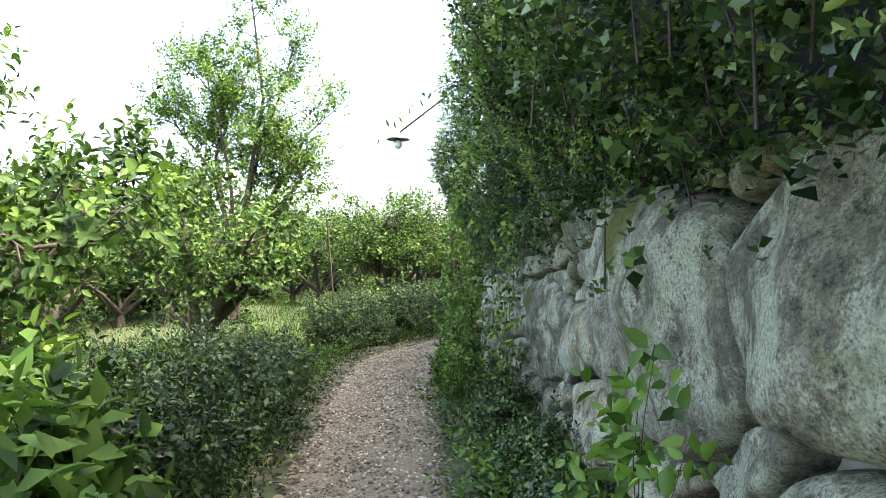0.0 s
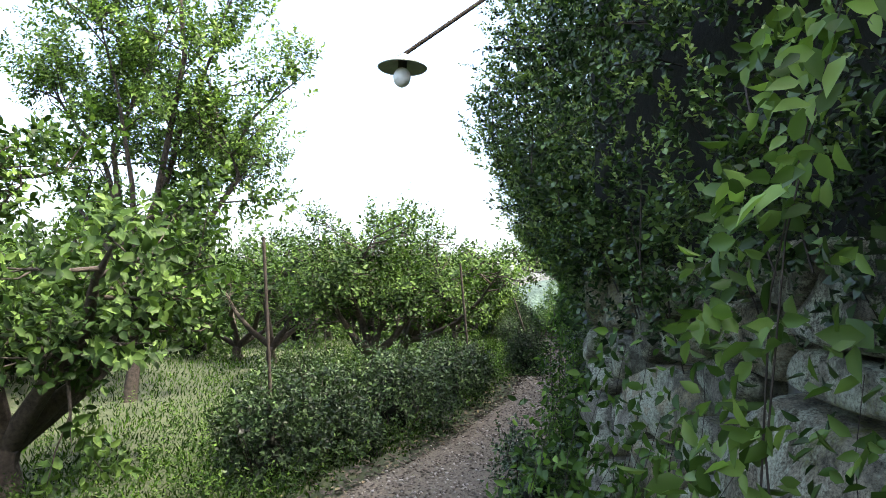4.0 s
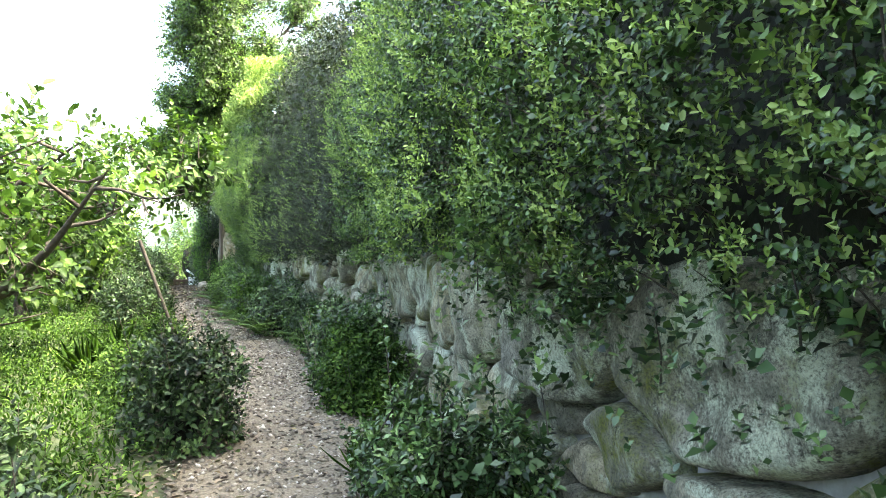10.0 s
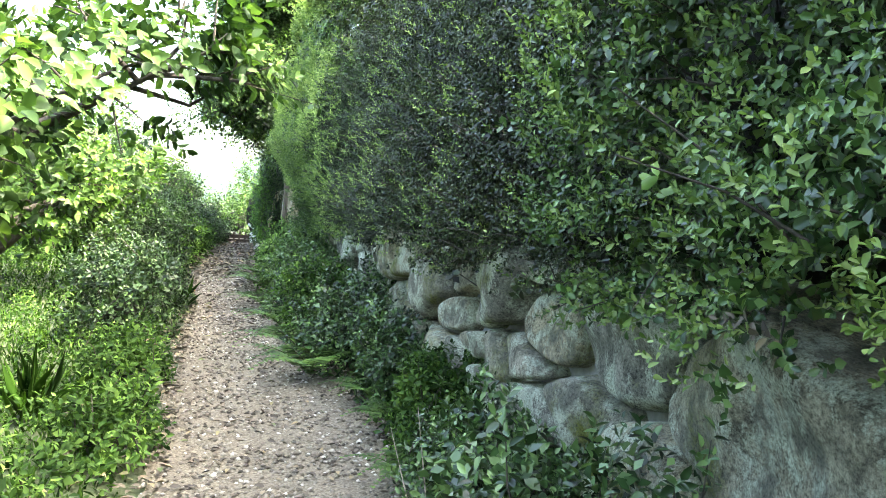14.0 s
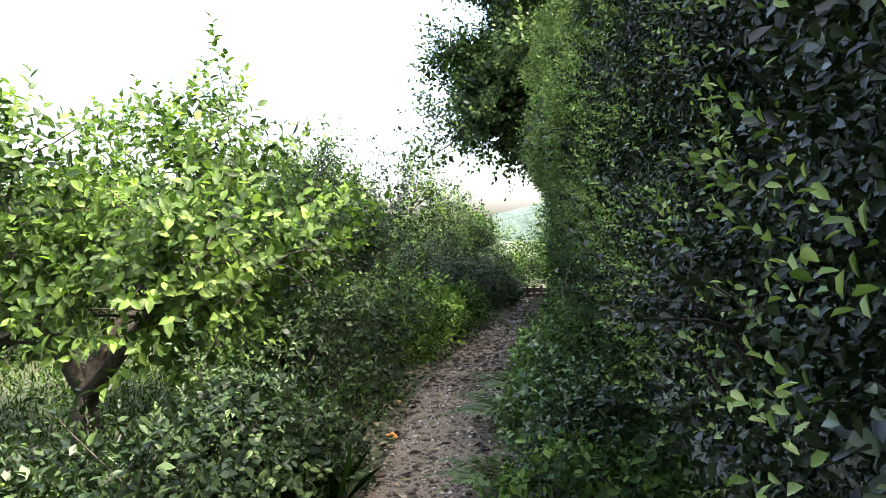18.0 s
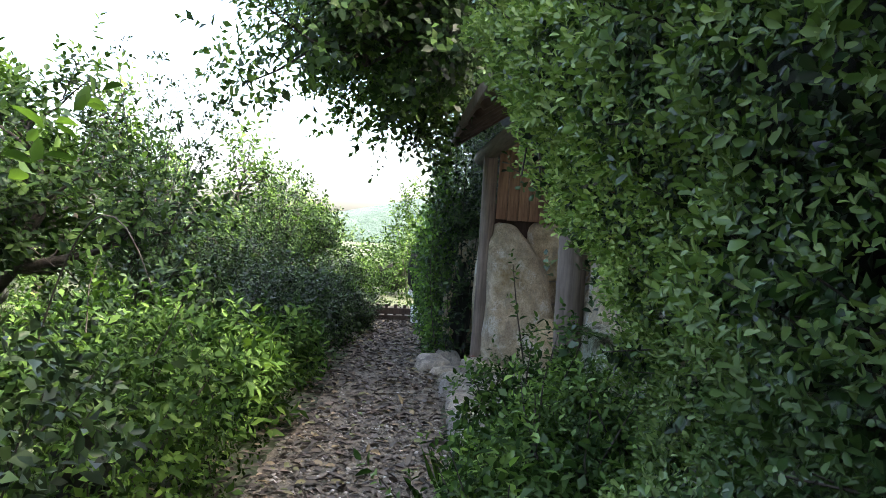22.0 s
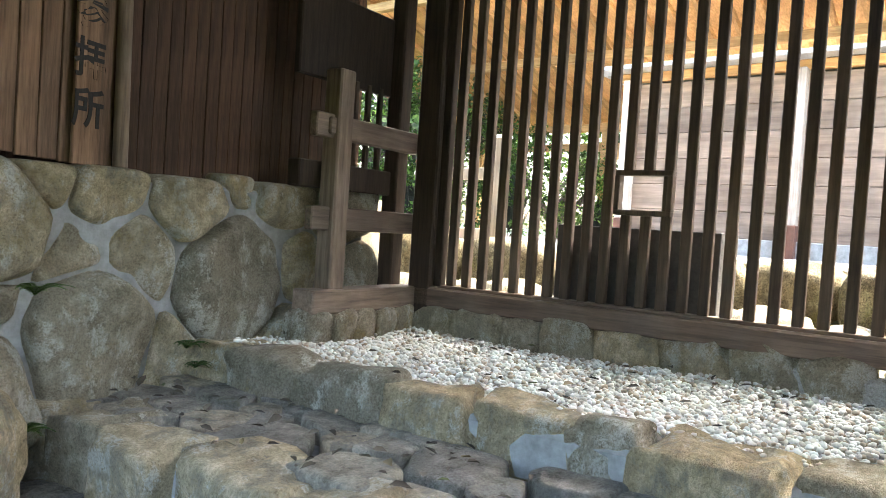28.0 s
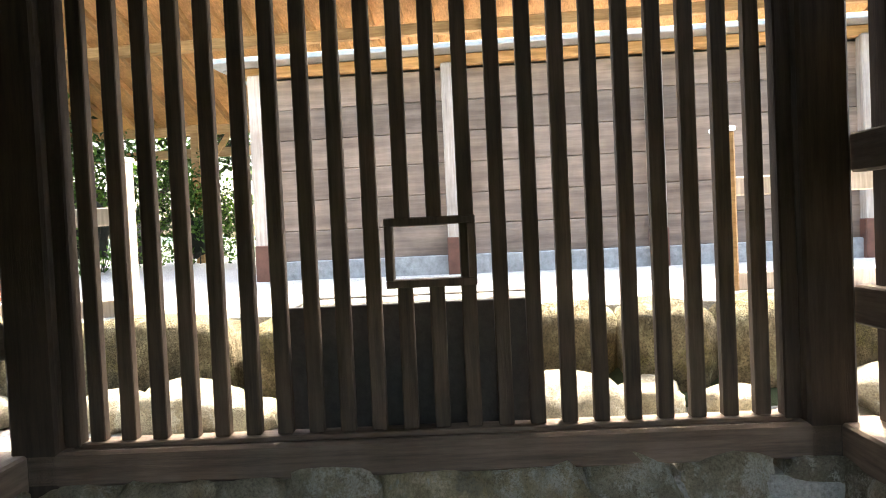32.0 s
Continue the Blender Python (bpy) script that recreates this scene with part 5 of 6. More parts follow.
for v in s.data.vertices:
    f = v.co.z / 1.42 + .5
    k = 1.04 - .42 * f - .14 * max(0, f - .75) * 4
    v.co.x = (v.co.x + .42) * k - .03
    v.co.y *= 1.05 - .4 * f
s.matrix_local = pose(0, .08, 1.69, 0, 0, 4)
stone_piece(side, .62, -.1, 1.30, .44, .42, .5, 215, M_STONE_G, 4, .75, .08)
for q, (a, yy, z, sx, sy, sz) in enumerate(((.0, .9, 1.95, .4, .4, .6), (.0, .95, 1.45, .5, .5, .6), (.62, .4, 2.38, .36, .3, .12))):
    stone_piece(side, a, yy, z, sx, sy, sz, 240 + q, M_STONE_G, 3, .6, .09)
for q, (a, yy, z, s) in enumerate(((-.02, -.28, 1.1, .3), (.12, -.36, 1.08, .2), (-.4, .1, 1.02, .34), (-.25, .35, 1.05, .3))):
    stone_piece(side, a, yy, z, s, s * .8, s * .7, 250 + q, M_FLAG, 3, .8, .1)

# boulders of the near corner, beyond the second pillar
near_w = sthing("boulder_wall", "lichened granite boulders at the shelter corner", "wall", kind="structure")
for q, (a, yy, z, sx, sy, sz) in enumerate(((.26, -3.48, 1.62, .42, .5, 1.5), (.05, -3.86, 1.2, .42, .4, .5), (.42, -3.98, 1.95, .5, .5, .62), (.55, -4.1, 1.4, .55, .5, .55), (.85, -3.6, 1.55, .6, .5, 1.0), (1.8, -3.6, 1.7, 1.0, .6, 1.4), (2.7, -3.6, 1.7, 1.0, .6, 1.3))):
    stone_piece(near_w, a, yy, z, sx, sy, sz, 270 + q, M_STONE if q in (1, 2, 3, 4) else M_STONE_G, 4, .55, .12)

# platform, its edge stones, the step and the kerb
floor_s = sthing("terrace_floor", "stepped terrace floor of irregular dark flagstones", "floor", kind="structure")
part("bed", box_bm(1.65, 4.0, .6, (.55, -1.55, .71), .02), M_MORTAR, floor_s, "mortar bed of the lower terrace")
part("bed", box_bm(1.0, 4.0, .6, (1.6, -1.55, 1.01), .02), M_MORTAR, floor_s, "mortar bed of the upper terrace")
part("bed", box_bm(1.7, 3.6, .7, (2.75, -1.6, 1.16), .02), M_MORTAR, floor_s, "bed under the white pebbles")


def crazy_paving(x0, x1, y0, y1, z, seed, slope=0.0):
    """Irregular flags with rounded worn edges, cut from scattered centres."""
    rs = random.Random(seed)
    pts = []
    for _ in range(4000):
        p = (rs.uniform(x0, x1), rs.uniform(y0, y1), rs.choice((.08, .13, .18)))
        if all(math.hypot(p[0] - a, p[1] - b) > (p[2] + r) * .95 for a, b, r in pts):
            pts.append(p)
    for k, poly in enumerate(cut_cells(pts, (x0, x1, lambda u: y0, lambda u: y1))):
        if len(poly) < 3:
            continue
        me, c = cell_stone("flagstone", poly, .034, seed * 40 + k, .006, .009, .1)
        f = obj("flagstone", me, M_FLAG, floor_s, smooth=True)
        f.matrix_local = pose(c[0], c[1], z - .026 + slope * (c[0] - x0) + rs.uniform(-.008, .012), -90, 0, 0)
        f.scale = (1, 1, -1)


crazy_paving(-.18, 1.06, -3.45, .12, 1.06, 5, .03)
crazy_paving(1.24, 1.88, -3.4, .4, 1.355, 6, .10)


def stone_line(x, ya, yb, z_top, sx, sz, wmin, wmax, seed, material, power=.62, sway=.03, name="kerb_stone", parent=floor_s, sub=3, drift=0.0):
    rs = random.Random(seed)
    y = ya
    while y > yb:
        w = rs.uniform(wmin, wmax)
        h = sz * rs.uniform(.9, 1.15)
        stone_piece(parent, x + drift * -y + rs.uniform(-sway, sway), y - w / 2, z_top - h * .46, sx * rs.uniform(.9, 1.15), w * 1.03, h, seed * 50 + int(abs(y) * 20), material, sub, power, .13, rz=rs.uniform(-6, 6), name=name)
        y -= w * .98


stone_line(-.26, .1, -3.6, 1.06, .30, .30, .3, .55, 3, M_FLAG, .55, .04)
stone_line(1.2, .42, -3.4, 1.36, .36, .38, .26, .6, 4, M_STONE_G, .42, .07)
stone_line(1.97, .3, -3.4, 1.57, .32, .36, .24, .52, 5, M_STONE_G, .45, .04, drift=.02)
stone_line(3.47, -.05, -3.1, 1.745, .22, .30, .22, .42, 6, M_STONE_G, .5, .01, "base_stone")
for q, a in enumerate((2.5, 2.72, 2.9, 3.12, 3.3)):
    for yy in (.0, -3.14):
        stone_piece(floor_s, a, yy, 1.62, .22, .26, .24, 300 + q, M_STONE_G, 3, .55, .07, name="base_stone")


# white pebbles
def pebbles(P, r0, r1):
    V0, F0 = ICO[1]
    n = len(P)
    r = rng.uniform(r0, r1, (n, 1, 1))
    a = rng.uniform(0, 6.28, (n, 1))
    S = np.stack([rng.uniform(.8, 1.5, n), rng.uniform(.7, 1.1, n), rng.uniform(.6, .85, n)], -1)[:, None]
    V = V0[None] * S * r
    x, y, z = V[..., 0], V[..., 1], V[..., 2] + V[..., 0] * rng.normal(size=(n, 1)) * .15
    V = np.stack([x * np.cos(a) - y * np.sin(a), x * np.sin(a) + y * np.cos(a), z], -1) + P[:, None]
    return V.reshape(-1, 3), (F0[None] + (np.arange(n) * len(V0))[:, None, None]).reshape(-1, 3)


n = 10500
P = np.stack([rng.uniform(2.05, 3.42, n), rng.uniform(-3.1, .15, n), np.full(n, 1.53)], -1)
P[:, 2] += rng.uniform(-.012, .03, n) + .02 * np.sin(P[:, 0] * 4) * np.cos(P[:, 1] * 3)
peb = obj("white_pebbles", mesh_np("white_pebbles", *pebbles(P, .010, .018)), M_PEBBLE, smooth=True)
peb.matrix_world = SM
tagged(peb, "bed of white rounded pebbles before the lattice", "pebbles", kind="stuff")
n = 420
P = np.stack([rng.uniform(-.2, 1.7, n), rng.uniform(-3.4, .3, n), np.zeros(n)], -1)
P[:, 2] = np.where(P[:, 0] < 1.05, 1.085 + .02 * P[:, 0], 1.37 + .1 * (P[:, 0] - 1.12)) + .012
P = P[(P[:, 0] < .95) | (P[:, 0] > 1.2)]
lf = obj("fallen_leaves", mesh_np("fallen_leaves", *litter(P, .07)), M_DEAD)
lf.matrix_world = SM
tagged(lf, "scattered dry leaves on the flagstones", "leaves", kind="stuff")
n = 60
P = np.stack([rng.uniform(2.0, 3.4, n), rng.uniform(-3.0, .1, n), np.full(n, 1.58)], -1)
lf = obj("fallen_leaves", mesh_np("fallen_leaves", *litter(P, .055)), M_DEAD)
lf.matrix_world = SM
tagged(lf, "few dark dry leaves on the white pebbles", "leaves", kind="stuff")


# pillars, beams and roof of the shelter
def log_mesh(r, h, seed, sides=16, rings=12):
    zs = np.linspace(0, h, rings)
    V, F = tube(np.stack([.008 * np.sin(zs * 2 + seed), .008 * np.cos(zs * 1.7 + seed), zs], -1), r * (1.04 - .06 * zs / h), sides)
    top = np.arange((rings - 1) * sides, rings * sides)
    return V, [list(f) for f in F] + [list(top)]


def log_part(name, r, h, parent, m, seed, material=M_PILLAR, label=""):
    V, F = log_mesh(r, h, seed)
    me = bpy.data.meshes.new(name)
    me.from_pydata([tuple(v) for v in V], [], F)
    s = obj(name, me, material, parent, label, smooth=True)
    s.matrix_local = m
    return s


shed = sthing("shelter", "small roofed timber shelter with grey log pillars", "shelter")
for q, (a, b) in enumerate(((0, 0), (.0, -3.28))):
    log_part("pillar", .068, 2.02, shed, pose(a, b, 1.02), q, label="weathered grey log pillar")
    part("sleeve", box_bm(.16, .16, .14, (a, b, 1.11), .03), M_COPPER, shed, "rusty brown base sleeve")
log_part("eave_log", .075, 4.4, shed, pose(-.01, .62, 3.06, 90, 0, 0), 5, label="grey log carrying the eave")
for a, zz in ((1.75, 4.45), (3.47, 4.35)):
    log_part("purlin", .07, 4.4, shed, pose(a, .62, zz, 90, 0, 0), 6, M_DARKWOOD)
# rear slope lengthened, out of view, to keep the sun off the pebbles
for side_sign, (xa, za, xb, zb) in enumerate(((-.32, 3.12, 1.9, 4.7), (1.9, 4.7, 5.0, 4.42))):
    ln, ang = math.hypot(xb - xa, zb - za), math.degrees(math.atan2(zb - za, xb - xa))
    cx, cz = (xa + xb) / 2, (za + zb) / 2
    part("roof_slope", box_bm(ln, 4.5, .05, (cx, -1.5, cz + .12), .01, rot=(0, -ang, 0)), M_BARKROOF, shed, "dark boarded roof slope")
    part("roof_cover", box_bm(ln + .04, 4.56, .03, (cx, -1.5, cz + .165), .01, rot=(0, -ang, 0)), M_ROOFMETAL, shed, "grey sheet metal roof cover")
    for b in np.arange(.62, -3.7, -.42):
        part("rafter", box_bm(ln - .06, .05, .07, (cx, b, cz + .055), .006, rot=(0, -ang, 0)), M_BARKROOF, shed)
part("fascia", box_bm(.03, 4.56, .11, (-.35, -1.5, 3.2), .006), M_PILLAR, shed, "weathered grey eave board")
for b in (.76, -3.77):
    part("barge_board", box_bm(2.75, .03, .12, (.79, b, 4.0), .006, rot=(0, -35.4, 0)), M_PILLAR, shed, "weathered grey barge board")

# plank wall above the boulders
planks = sthing("plank_wall", "upright cedar plank screen with narrow gaps above the boulders", "screen")


def plank_run(xa, ya, xb, yb, n, gap, z0, z1, tint, seed):
    rs = random.Random(seed)
    ln = math.hypot(xb - xa, yb - ya)
    ang = math.degrees(math.atan2(yb - ya, xb - xa))
    w = ln / n
    for q in range(n):
        f = (q + .5) / n
        top = z1 + .55 * f
        part("plank", box_bm(w - gap, .018, top - z0, (0, 0, 0), .003), tint, planks).matrix_local = pose(xa + (xb - xa) * f, ya + (yb - ya) * f + rs.uniform(-.003, .003), (z0 + top) / 2 + rs.uniform(-.01, .01), rs.uniform(-.6, .6), 0, ang)
    for zz in (z0 + .12, z1 - .1):
        part("batten", box_bm(ln, .03, .06, (0, 0, 0), .004), M_DARKWOOD, planks).matrix_local = pose((xa + xb) / 2, (ya + yb) / 2 + .03, zz, 0, 0, ang)


plank_run(.08, .02, 1.48, .40, 13, .008, 2.44, 3.15, M_PLANK, 1)
plank_run(1.54, .42, 3.35, .44, 22, .003, 2.38, 3.7, M_PLANK_RED_SHADE, 2)
# added dark strip that paints the gap below the planks as shade
part("backing", box_bm(1.5, .02, .3, (.8, .32, 2.42), .003, rot=(0, 0, 15)), M_DARKWOOD, planks, "dark strip added as the shade in the gap")
log_part("corner_pole", .035, 1.5, planks, pose(1.5, .37, 2.4), 9, M_RAIL, "thin peeled pole")

sign = sthing("sign_board", "upright wooden board with black brushed characters", "sign")
part("board", box_bm(.15, .02, .86, (1.28, .30, 2.86), .004, rot=(0, 0, 15)), M_PLANK, sign)
for q, ch in enumerate("参拝所"):
    cu = bpy.data.curves.new("lettering", "FONT")
    cu.body, cu.size, cu.align_x, cu.align_y, cu.extrude = ch, .19, "CENTER", "CENTER", .001
    cu.offset = .004
    cu.materials.append(M_INK)
    t = new("lettering", cu)
    t.parent = sign
    t.matrix_local = pose(1.2835, .2872, 3.13 - q * .225, 90, 0, 15)
    tagged(t, "black character")

# rail posts and sills on both sides of the lattice
for tag, yy, sgn in (("rail", .0, 1), ("rail", -3.14, -1)):
    r = sthing("side_rail", "weathered timber rail on a post with through tenons", "railing", "rails beside the lattice")
    part("post", box_bm(.13, .13, 1.36, (2.66, yy, 2.46), .01), M_RAIL, r)
    part("sill_beam", box_bm(1.05, .17, .14, (2.95, yy - .02 * sgn, 1.775), .01), M_RAILX, r)
    for zz in (2.26, 2.80):
        part("rail", box_bm(.98, .06, .14, (2.94, yy, zz), .008), M_RAILX, r)
    part("tenon", box_bm(.05, .10, .10, (2.57, yy, 2.80), .008), M_RAILX, r)
    part("back_post", box_bm(.12, .12, 2.2, (3.36, yy + .1 * sgn, 2.8), .01), M_DARKWOOD, r)
    part("cross_beam", box_bm(1.0, .10, .16, (2.95, yy + .14 * sgn, 2.52), .008), M_DARKWOOD, r)
    part("header_board", box_bm(1.0, .05, .52, (2.95, yy + .16 * sgn, 3.36), .008), M_DARKWOOD, r, "dark header board")
    for q in range(6):
        part("slat", box_bm(.035, .03, .56, (2.72 + q * .12, yy + .14 * sgn, 2.86), .004), M_SLAT, r)

# lattice
lat = sthing("lattice_fence", "dark timber lattice of upright slats on a heavy sill", "lattice fence")
part("sill", box_bm(.16, 2.95, .13, (3.47, -1.57, 1.785), .012), M_BEAMY, lat, "heavy weathered sill beam")
part("sill_top", box_bm(.09, 2.62, .02, (3.47, -1.57, 1.86), .004), M_BEAMY, lat)
part("lintel", box_bm(.14, 2.9, .16, (3.47, -1.57, 3.93), .012), M_BEAMY, lat)
part("header_board", box_bm(.04, 2.9, .4, (3.5, -1.57, 4.21), .006), M_DARKWOOD, lat)
for yy in (-.13, -3.01):
    part("corner_post", box_bm(.16, .18, 2.5, (3.47, yy, 2.85), .012), M_DARKWOOD, lat, "dark square corner post")
    part("jamb", box_bm(.07, .06, 2.0, (3.45, yy + (-.13 if yy > -1 else .13), 2.86), .006), M_DARKWOOD, lat)
for q in range(22):
    b = -.34 - q * .1165
    if q in (10, 11):
        part("slat", box_bm(.045, .056, .52, (3.47, b, 2.13), .004), M_SLAT, lat)
        part("slat", box_bm(.045, .056, 1.22, (3.47, b, 3.25), .004), M_SLAT, lat)
    else:
        part("slat", box_bm(.045, .056, 1.99, (3.47, b, 2.865), .004), M_SLAT, lat)
wf = part("hatch", box_bm(.07, .33, .03, (3.455, -1.605, 2.63), .004), M_SLAT, lat, "small framed hatch opening")
part("hatch_rail", box_bm(.07, .33, .03, (3.455, -1.605, 2.405), .004), M_SLAT, wf)
for yy in (-1.455, -1.755):
    part("hatch_stile", box_bm(.07, .03, .2, (3.455, yy, 2.5175), .004), M_SLAT, wf)

ob = sthing("offering_box", "dark slatted wooden offering box behind the lattice", "box")
part("front_panel", box_bm(.03, .98, .52, (3.60, -1.52, 2.06), .004), M_BLACK, ob)
part("back_panel", box_bm(.03, .98, .52, (3.98, -1.52, 2.06), .004), M_BLACK, ob)
for yy in (-1.045, -1.995):
    part("end_panel", box_bm(.36, .03, .52, (3.79, yy, 2.06), .004), M_BLACK, ob)
part("bottom_panel", box_bm(.36, .92, .03, (3.79, -1.52, 1.815), .004), M_BLACK, ob)
for q in range(5):
    part("top_slat", box_bm(.03, .92, .03, (3.66 + q * .065, -1.52, 2.30), .004), M_PALE, ob)

# ---- the sunlit yard beyond ----
tagged(part("yard", box_bm(11, 16, .6, (8.7, 31, 1.86), .02), M_YARD, None), "bright gravel yard of the shrine", "yard", kind="structure")
tagged(part("ditch_floor", box_bm(2.2, 9, .3, (2.9, 31, 1.52), .02), M_YARD, None), "gravel strip in front of the yard edge", "ground", kind="structure")
edge = thing("rock_edging", (3.1, 31, 0), "mossy brown rocks edging the gravel yard", "rocks")
rs = random.Random(8)
y = 34.6
q = 0
while y > 27:
    w = rs.uniform(.45, .95)
    stone_piece(edge, rs.uniform(-.06, .06), y - w / 2 - 31, 1.9, .45, w * 1.02, .56, 400 + q, M_MOSSY, 3, .55, .08)
    y -= w
    q += 1
rocks = thing("white_rocks", (2.6, 31, 0), "pale sunlit rocks lying before the yard edge", "rocks")
for q in range(13):
    w = rs.uniform(.22, .5)
    stone_piece(rocks, rs.uniform(-.05, .12), 2.4 - q * .38, 1.70 + w * .12, w, w * 1.1, w * .6, 430 + q, M_STONE_G, 3, .8, .1)

hall = thing("plank_building", (6.1, 31.1, 0), "old shrine building with weathered horizontal boards and pale posts", "building")
for q in range(6):
    part("board", box_bm(.03, 12, .288, (.0, -4.0, 2.48 + q * .292), .008, rot=(0, -2.5, 0)), M_SIDING, hall)
for q in range(8):
    yy = 1.9 - q * 1.85
    part("post", box_bm(.14, .15, 1.95, (-.07, yy, 3.15), .012), M_PALE, hall, "pale weathered post")
    part("post_sleeve", box_bm(.155, .165, .36, (-.07, yy, 2.33), .01), M_COPPER, hall, "brown copper post sleeve")
part("base_course", box_bm(.2, 12, .2, (.02, -4.0, 2.24), .01), M_MORTAR, hall, "grey base course")
part("top_beam", box_bm(.12, 12.1, .1, (-.02, -4.0, 4.16), .01), M_ORANGE, hall)
part("back_wall", box_bm(.03, 12, 1.95, (.9, -4.0, 3.2), .006), M_SIDING, hall)
for yy in (2.0, -10.0):
    part("end_wall", box_bm(.86, .03, 1.95, (.45, yy, 3.2), .006), M_SIDING, hall)
part("roof_deck", box_bm(1.0, 12.5, .04, (.48, -4.0, 4.21), .006), M_ROOFMETAL, hall)
part("eave_cap", box_bm(.42, 12.6, .05, (-.1, -4.0, 4.24), .008), M_ROOFMETAL, hall, "grey metal eave cap")

pav = thing("timber_pavilion", (9.0, 33.0, 2.15), "open pavilion of fresh orange cypress timber", "pavilion")
R0, R1 = (-1.9, 4.6), (3.6, 2.45)
ln, ang = math.hypot(R1[0] - R0[0], R1[1] - R0[1]), math.degrees(math.atan2(R1[1] - R0[1], R1[0] - R0[0]))
cx, cz = (R0[0] + R1[0]) / 2, (R0[1] + R1[1]) / 2
part("roof_lining", box_bm(ln, 20, .04, (cx, -1, cz + .1), .01, rot=(0, -ang, 0)), M_ORANGEX, pav, "orange boarded roof underside")
for q in range(44):
    part("rafter", box_bm(ln, .07, .1, (cx, 8.6 - q * .45, cz + .02), .006, rot=(0, -ang, 0)), M_ORANGEX, pav)
for x, z in ((-1.2, 4.2), (.8, 3.42), (3.0, 2.5), (3.05, 2.1)):
    part("beam", box_bm(.14, 20, .16, (x, -1, z - .1), .01), M_ORANGE, pav, "orange cypress beam")
for q in range(6):
    part("post", box_bm(.16, .16, 2.5, (3.0, 6.5 - q * 3.2, 1.25), .012), M_ORANGE, pav)
    part("brace", box_bm(.09, .09, 1.2, (3.0, 6.1 - q * 3.2, 2.0), .008, rot=(35, 0, 0)), M_ORANGE, pav)

for q, (x, y, tx) in enumerate(((3.3, 32.9, 0), (3.56, 29.37, 0))):
    f = thing("yard_fence_post", (x, y, 1.66), "new pale timber post with white cap and rails", "post", "posts behind the lattice")
    part("post", box_bm(.11, .11, 1.42, (0, 0, .71), .01), M_PALE if q == 0 else M_ORANGE, f)
    part("cap", box_bm(.125, .125, .03, (0, 0, 1.43), .008), M_WHITE, f, "white metal cap")
    for zz in (.55, 1.1):
        part("rail", box_bm(.05, 1.0, .11, (0, .5 if q == 0 else -.5, zz), .008), M_PALE, f)

# garden seen past the yard
for q, (x, y, s) in enumerate(((13, 38, 1.3), (12.5, 41, 1.4), (9.5, 39.5, 1.2), (14.5, 35, 1.4), (6.5, 38.5, 1.1))):
    c = copy_thing(far_proto, pose(x, y, 1.9, 0, 0, q * 60))
    c.scale = (s, s, s)
st = thing("rock", (3.0, 34.2, 1.7), "big rounded pale rock beyond the side opening", "rock")
stone_piece(st, 0, 0, .3, .8, .7, .9, 471, M_STONE_G, 3, .75, .08)

for q, (x, y, rx, h) in enumerate(((7.6, 37.6, 1.1, 1.9), (9.6, 37.0, 1.2, 2.3), (11.6, 36.2, 1.0, 1.8), (12.6, 34.6, 1.0, 1.7))):
    shrub(x, y, rx, .9, h, 700, "sunlit garden shrub beyond the gravel yard", M_HERB, seed=150 + q, leaf=.09, z=2.12, group="garden shrubs")
# glazed figure, seen as legs only
V, F = ICO[2]
fig = [(V * np.array([.34, .16, .17]) + np.array([0, 0, .62]), F), (V * np.array([.14, .12, .16]) + np.array([.34, 0, .85]), F)]
for dx in (-.22, .22):
    for dy in (-.1, .1):
        fig.append((V * np.array([.06, .055, .3]) + np.array([dx, dy, .28]), F))
        fig.append((V * np.array([.09, .06, .05]) + np.array([dx + .04, dy, .04]), F))
statue = obj("animal_statue", mesh_np("animal_statue", *joined(fig)), M_CLAY, smooth=True)
statue.matrix_world = pose(4.9, 35.0, 2.16, 0, 0, 200)
tagged(statue, "reddish-brown glazed animal statue on the yard", "statue")

# ---- lamp on the hedge, poles, far end of the path ----
lamp = thing("street_lamp", (-2.62, 9.61, 3.1), "old outdoor lamp with enamel shade and bare bulb", "lamp")
a = np.linspace(0, 1, 9)
V, F = tube(np.stack([a * 1.2, a * .45, .12 + a * 1.05], -1), np.full(9, .014), 8)
obj("arm", mesh_np("arm", V, F), M_STEEL, lamp, "thin grey pipe arm", smooth=True)
rr = [(.0, .13), (.03, .125), (.05, .10), (.13, .055), (.165, .035), (.16, .03), (.045, .085), (.0, .10)]
V = np.array([(r * math.cos(t), r * math.sin(t), z) for r, z in rr for t in np.linspace(0, 2 * np.pi, 24, endpoint=False)])
F = np.array([[q * 24 + w, q * 24 + (w + 1) % 24, (q + 1) * 24 + (w + 1) % 24, (q + 1) * 24 + w] for q in range(len(rr) - 1) for w in range(24)])
obj("shade", mesh_np("shade", V, F), M_ENAMEL, lamp, "flared enamel shade", smooth=True)
V, F = ICO[3]
obj("bulb", mesh_np("bulb", V * np.array([.058, .058, .068]) + np.array([0, 0, -.03]), F), M_BULB, lamp, "frosted white bulb", smooth=True)
V, F = tube([(0, 0, .02), (0, 0, .1)], [.03, .034], 12)
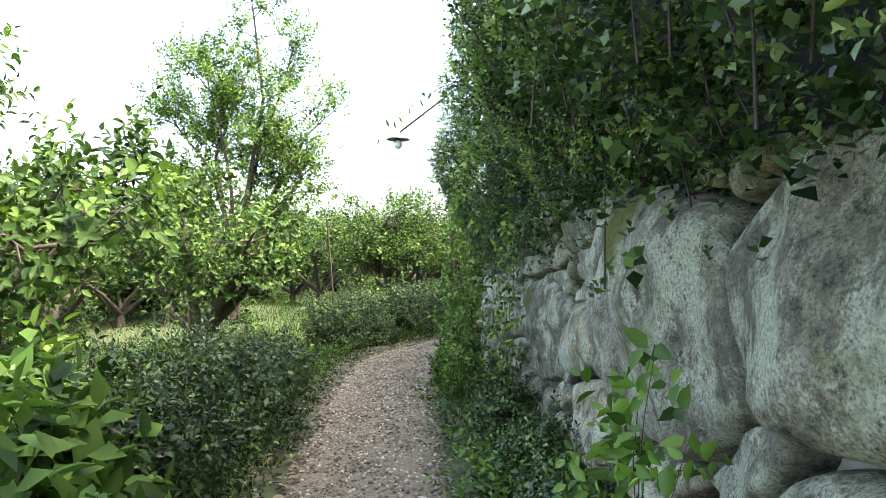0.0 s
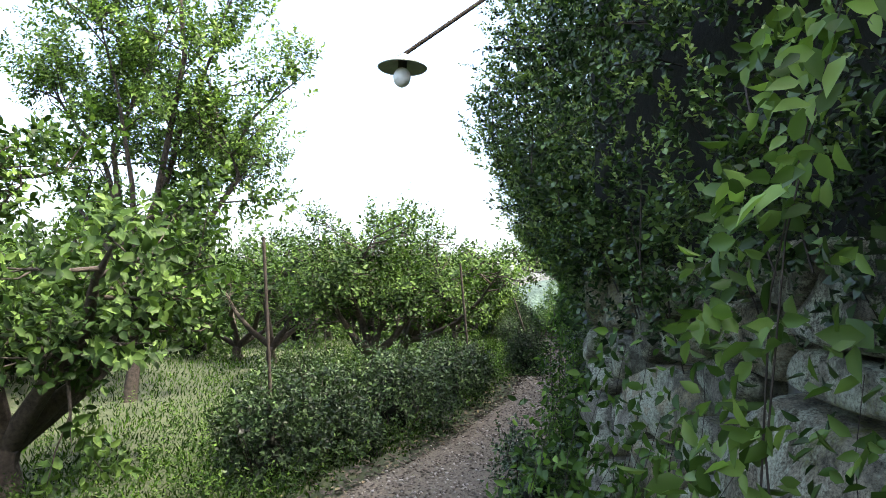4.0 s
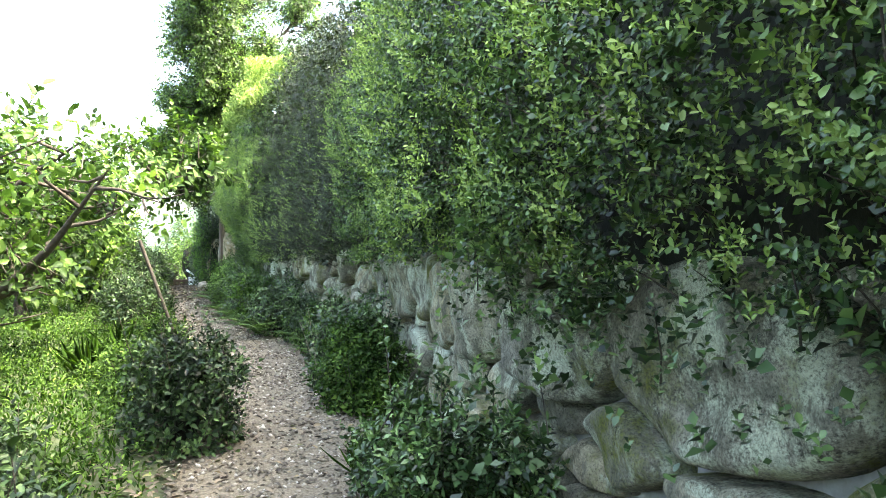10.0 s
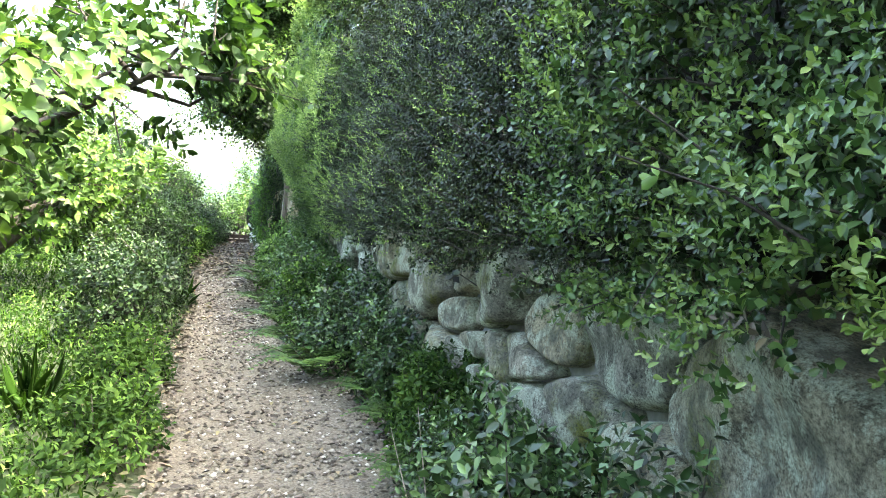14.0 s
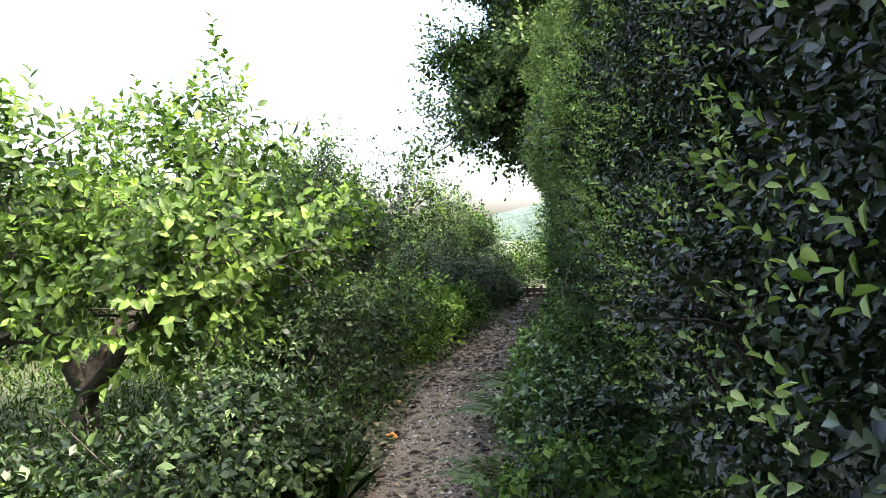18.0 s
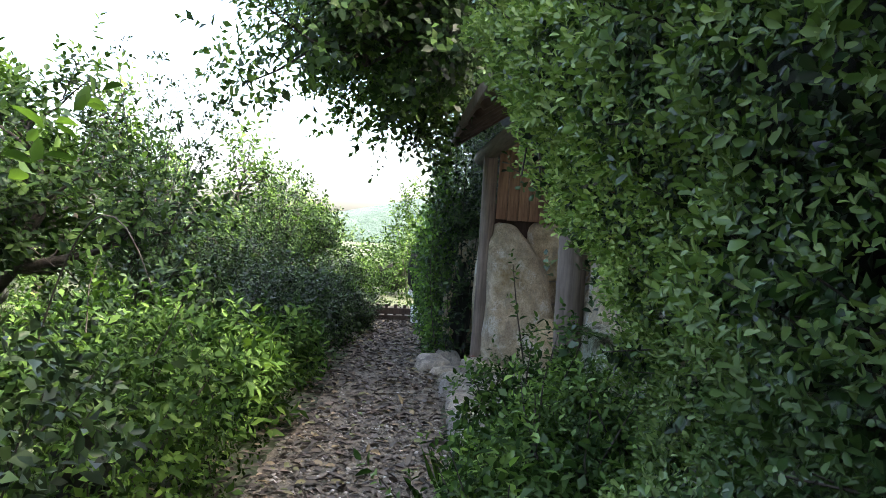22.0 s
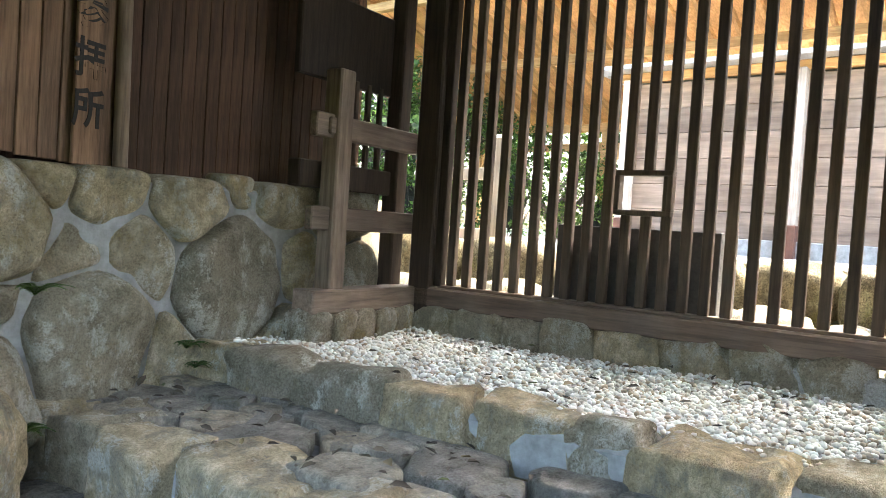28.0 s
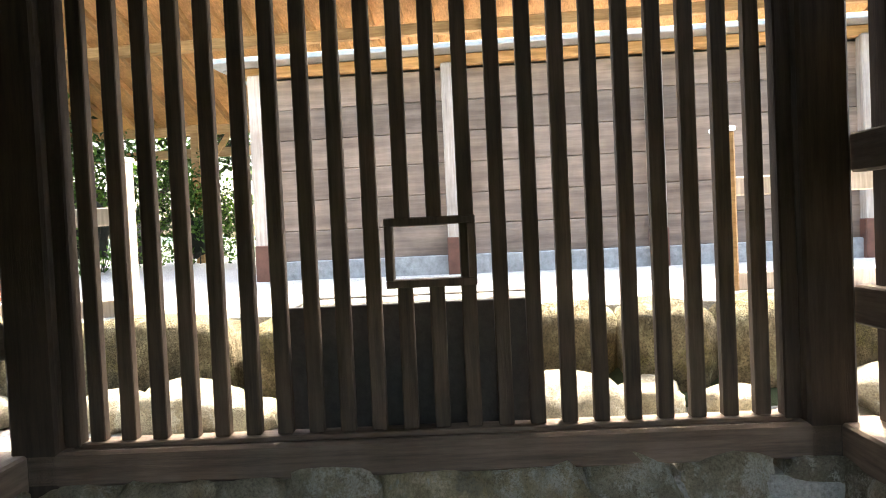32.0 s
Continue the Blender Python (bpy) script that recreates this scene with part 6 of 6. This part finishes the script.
obj("socket", mesh_np("socket", V, F), M_BLACK, lamp, "black socket")

for nm, lab, x, y, tx, ty, h, r in (("garden_pole", "leaning grey pole among the shrubs", -4.0, 11.1, -.22, 0, 2.1, .017), ("garden_pole", "leaning grey pole among the shrubs", -3.0, 15.65, -.22, 0, 1.82, .017), ("stake", "short leaning wooden stake beside the path", -2.25, 18.42, -.48, .46, 1.27, .015)):
    z = float(ground_z(x, y))
    pl = thing(nm, (x, y, z), lab, "pole", "poles along the path")
    V, F = tube([(0, 0, -.1), (tx / 2, ty / 2, h / 2), (tx, ty, h)], [r, r * .95, r * .9], 8)
    obj("shaft", mesh_np("shaft", V, F), M_STEEL, pl, smooth=True)

fn = thing("low_fence", (-3.0, 37.4, float(ground_line(37.4))), "low dark timber fence at the path end", "fence")
for q in range(7):
    part("stake", box_bm(.05, .05, .36, (-.5 + q * .14, .05 * q, .13), .005, rot=(0, q * 3 - 8, 0)), M_DARKWOOD, fn)
for zz in (.08, .2):
    part("rail", box_bm(1.1, .03, .1, (-.05, .14, zz), .005, rot=(0, 0, 18)), M_DARKWOOD, fn)
bx = thing("white_bin", (-2.5, 37.4, float(ground_line(37.4)) + .03), "white ribbed plastic bin beside the path", "bin")
part("body", box_bm(.3, .3, .3, (0, 0, .15), .02, -.1), M_WHITE, bx)
part("lid", box_bm(.42, .4, .04, (-.05, 0, .40), .01, rot=(0, 35, 0)), M_WHITE, bx)
for q in range(6):
    part("rib", box_bm(.41, .02, .02, (-.05, -.16 + q * .065, .425), .004, rot=(0, 35, 0)), M_ROOFMETAL, bx)

# hedge beyond the shelter
hedge(32.9, 39.0, 5600, 3, "tall ivy-grown hedge beyond the shelter", drop=lambda y: np.full(len(y), .9), near_end=32.9)

# sprouts in the joints of the boulder wall
for q, (x, y, z, w) in enumerate(((-0.84, 32.30, 1.87, .13), (-0.07, 32.40, 1.57, .10), (-0.90, 32.20, 1.33, .11), (-0.08, 32.30, 1.49, .08))):
    fern(x, y, z, w, 70 + q, 8, (0, -.5))
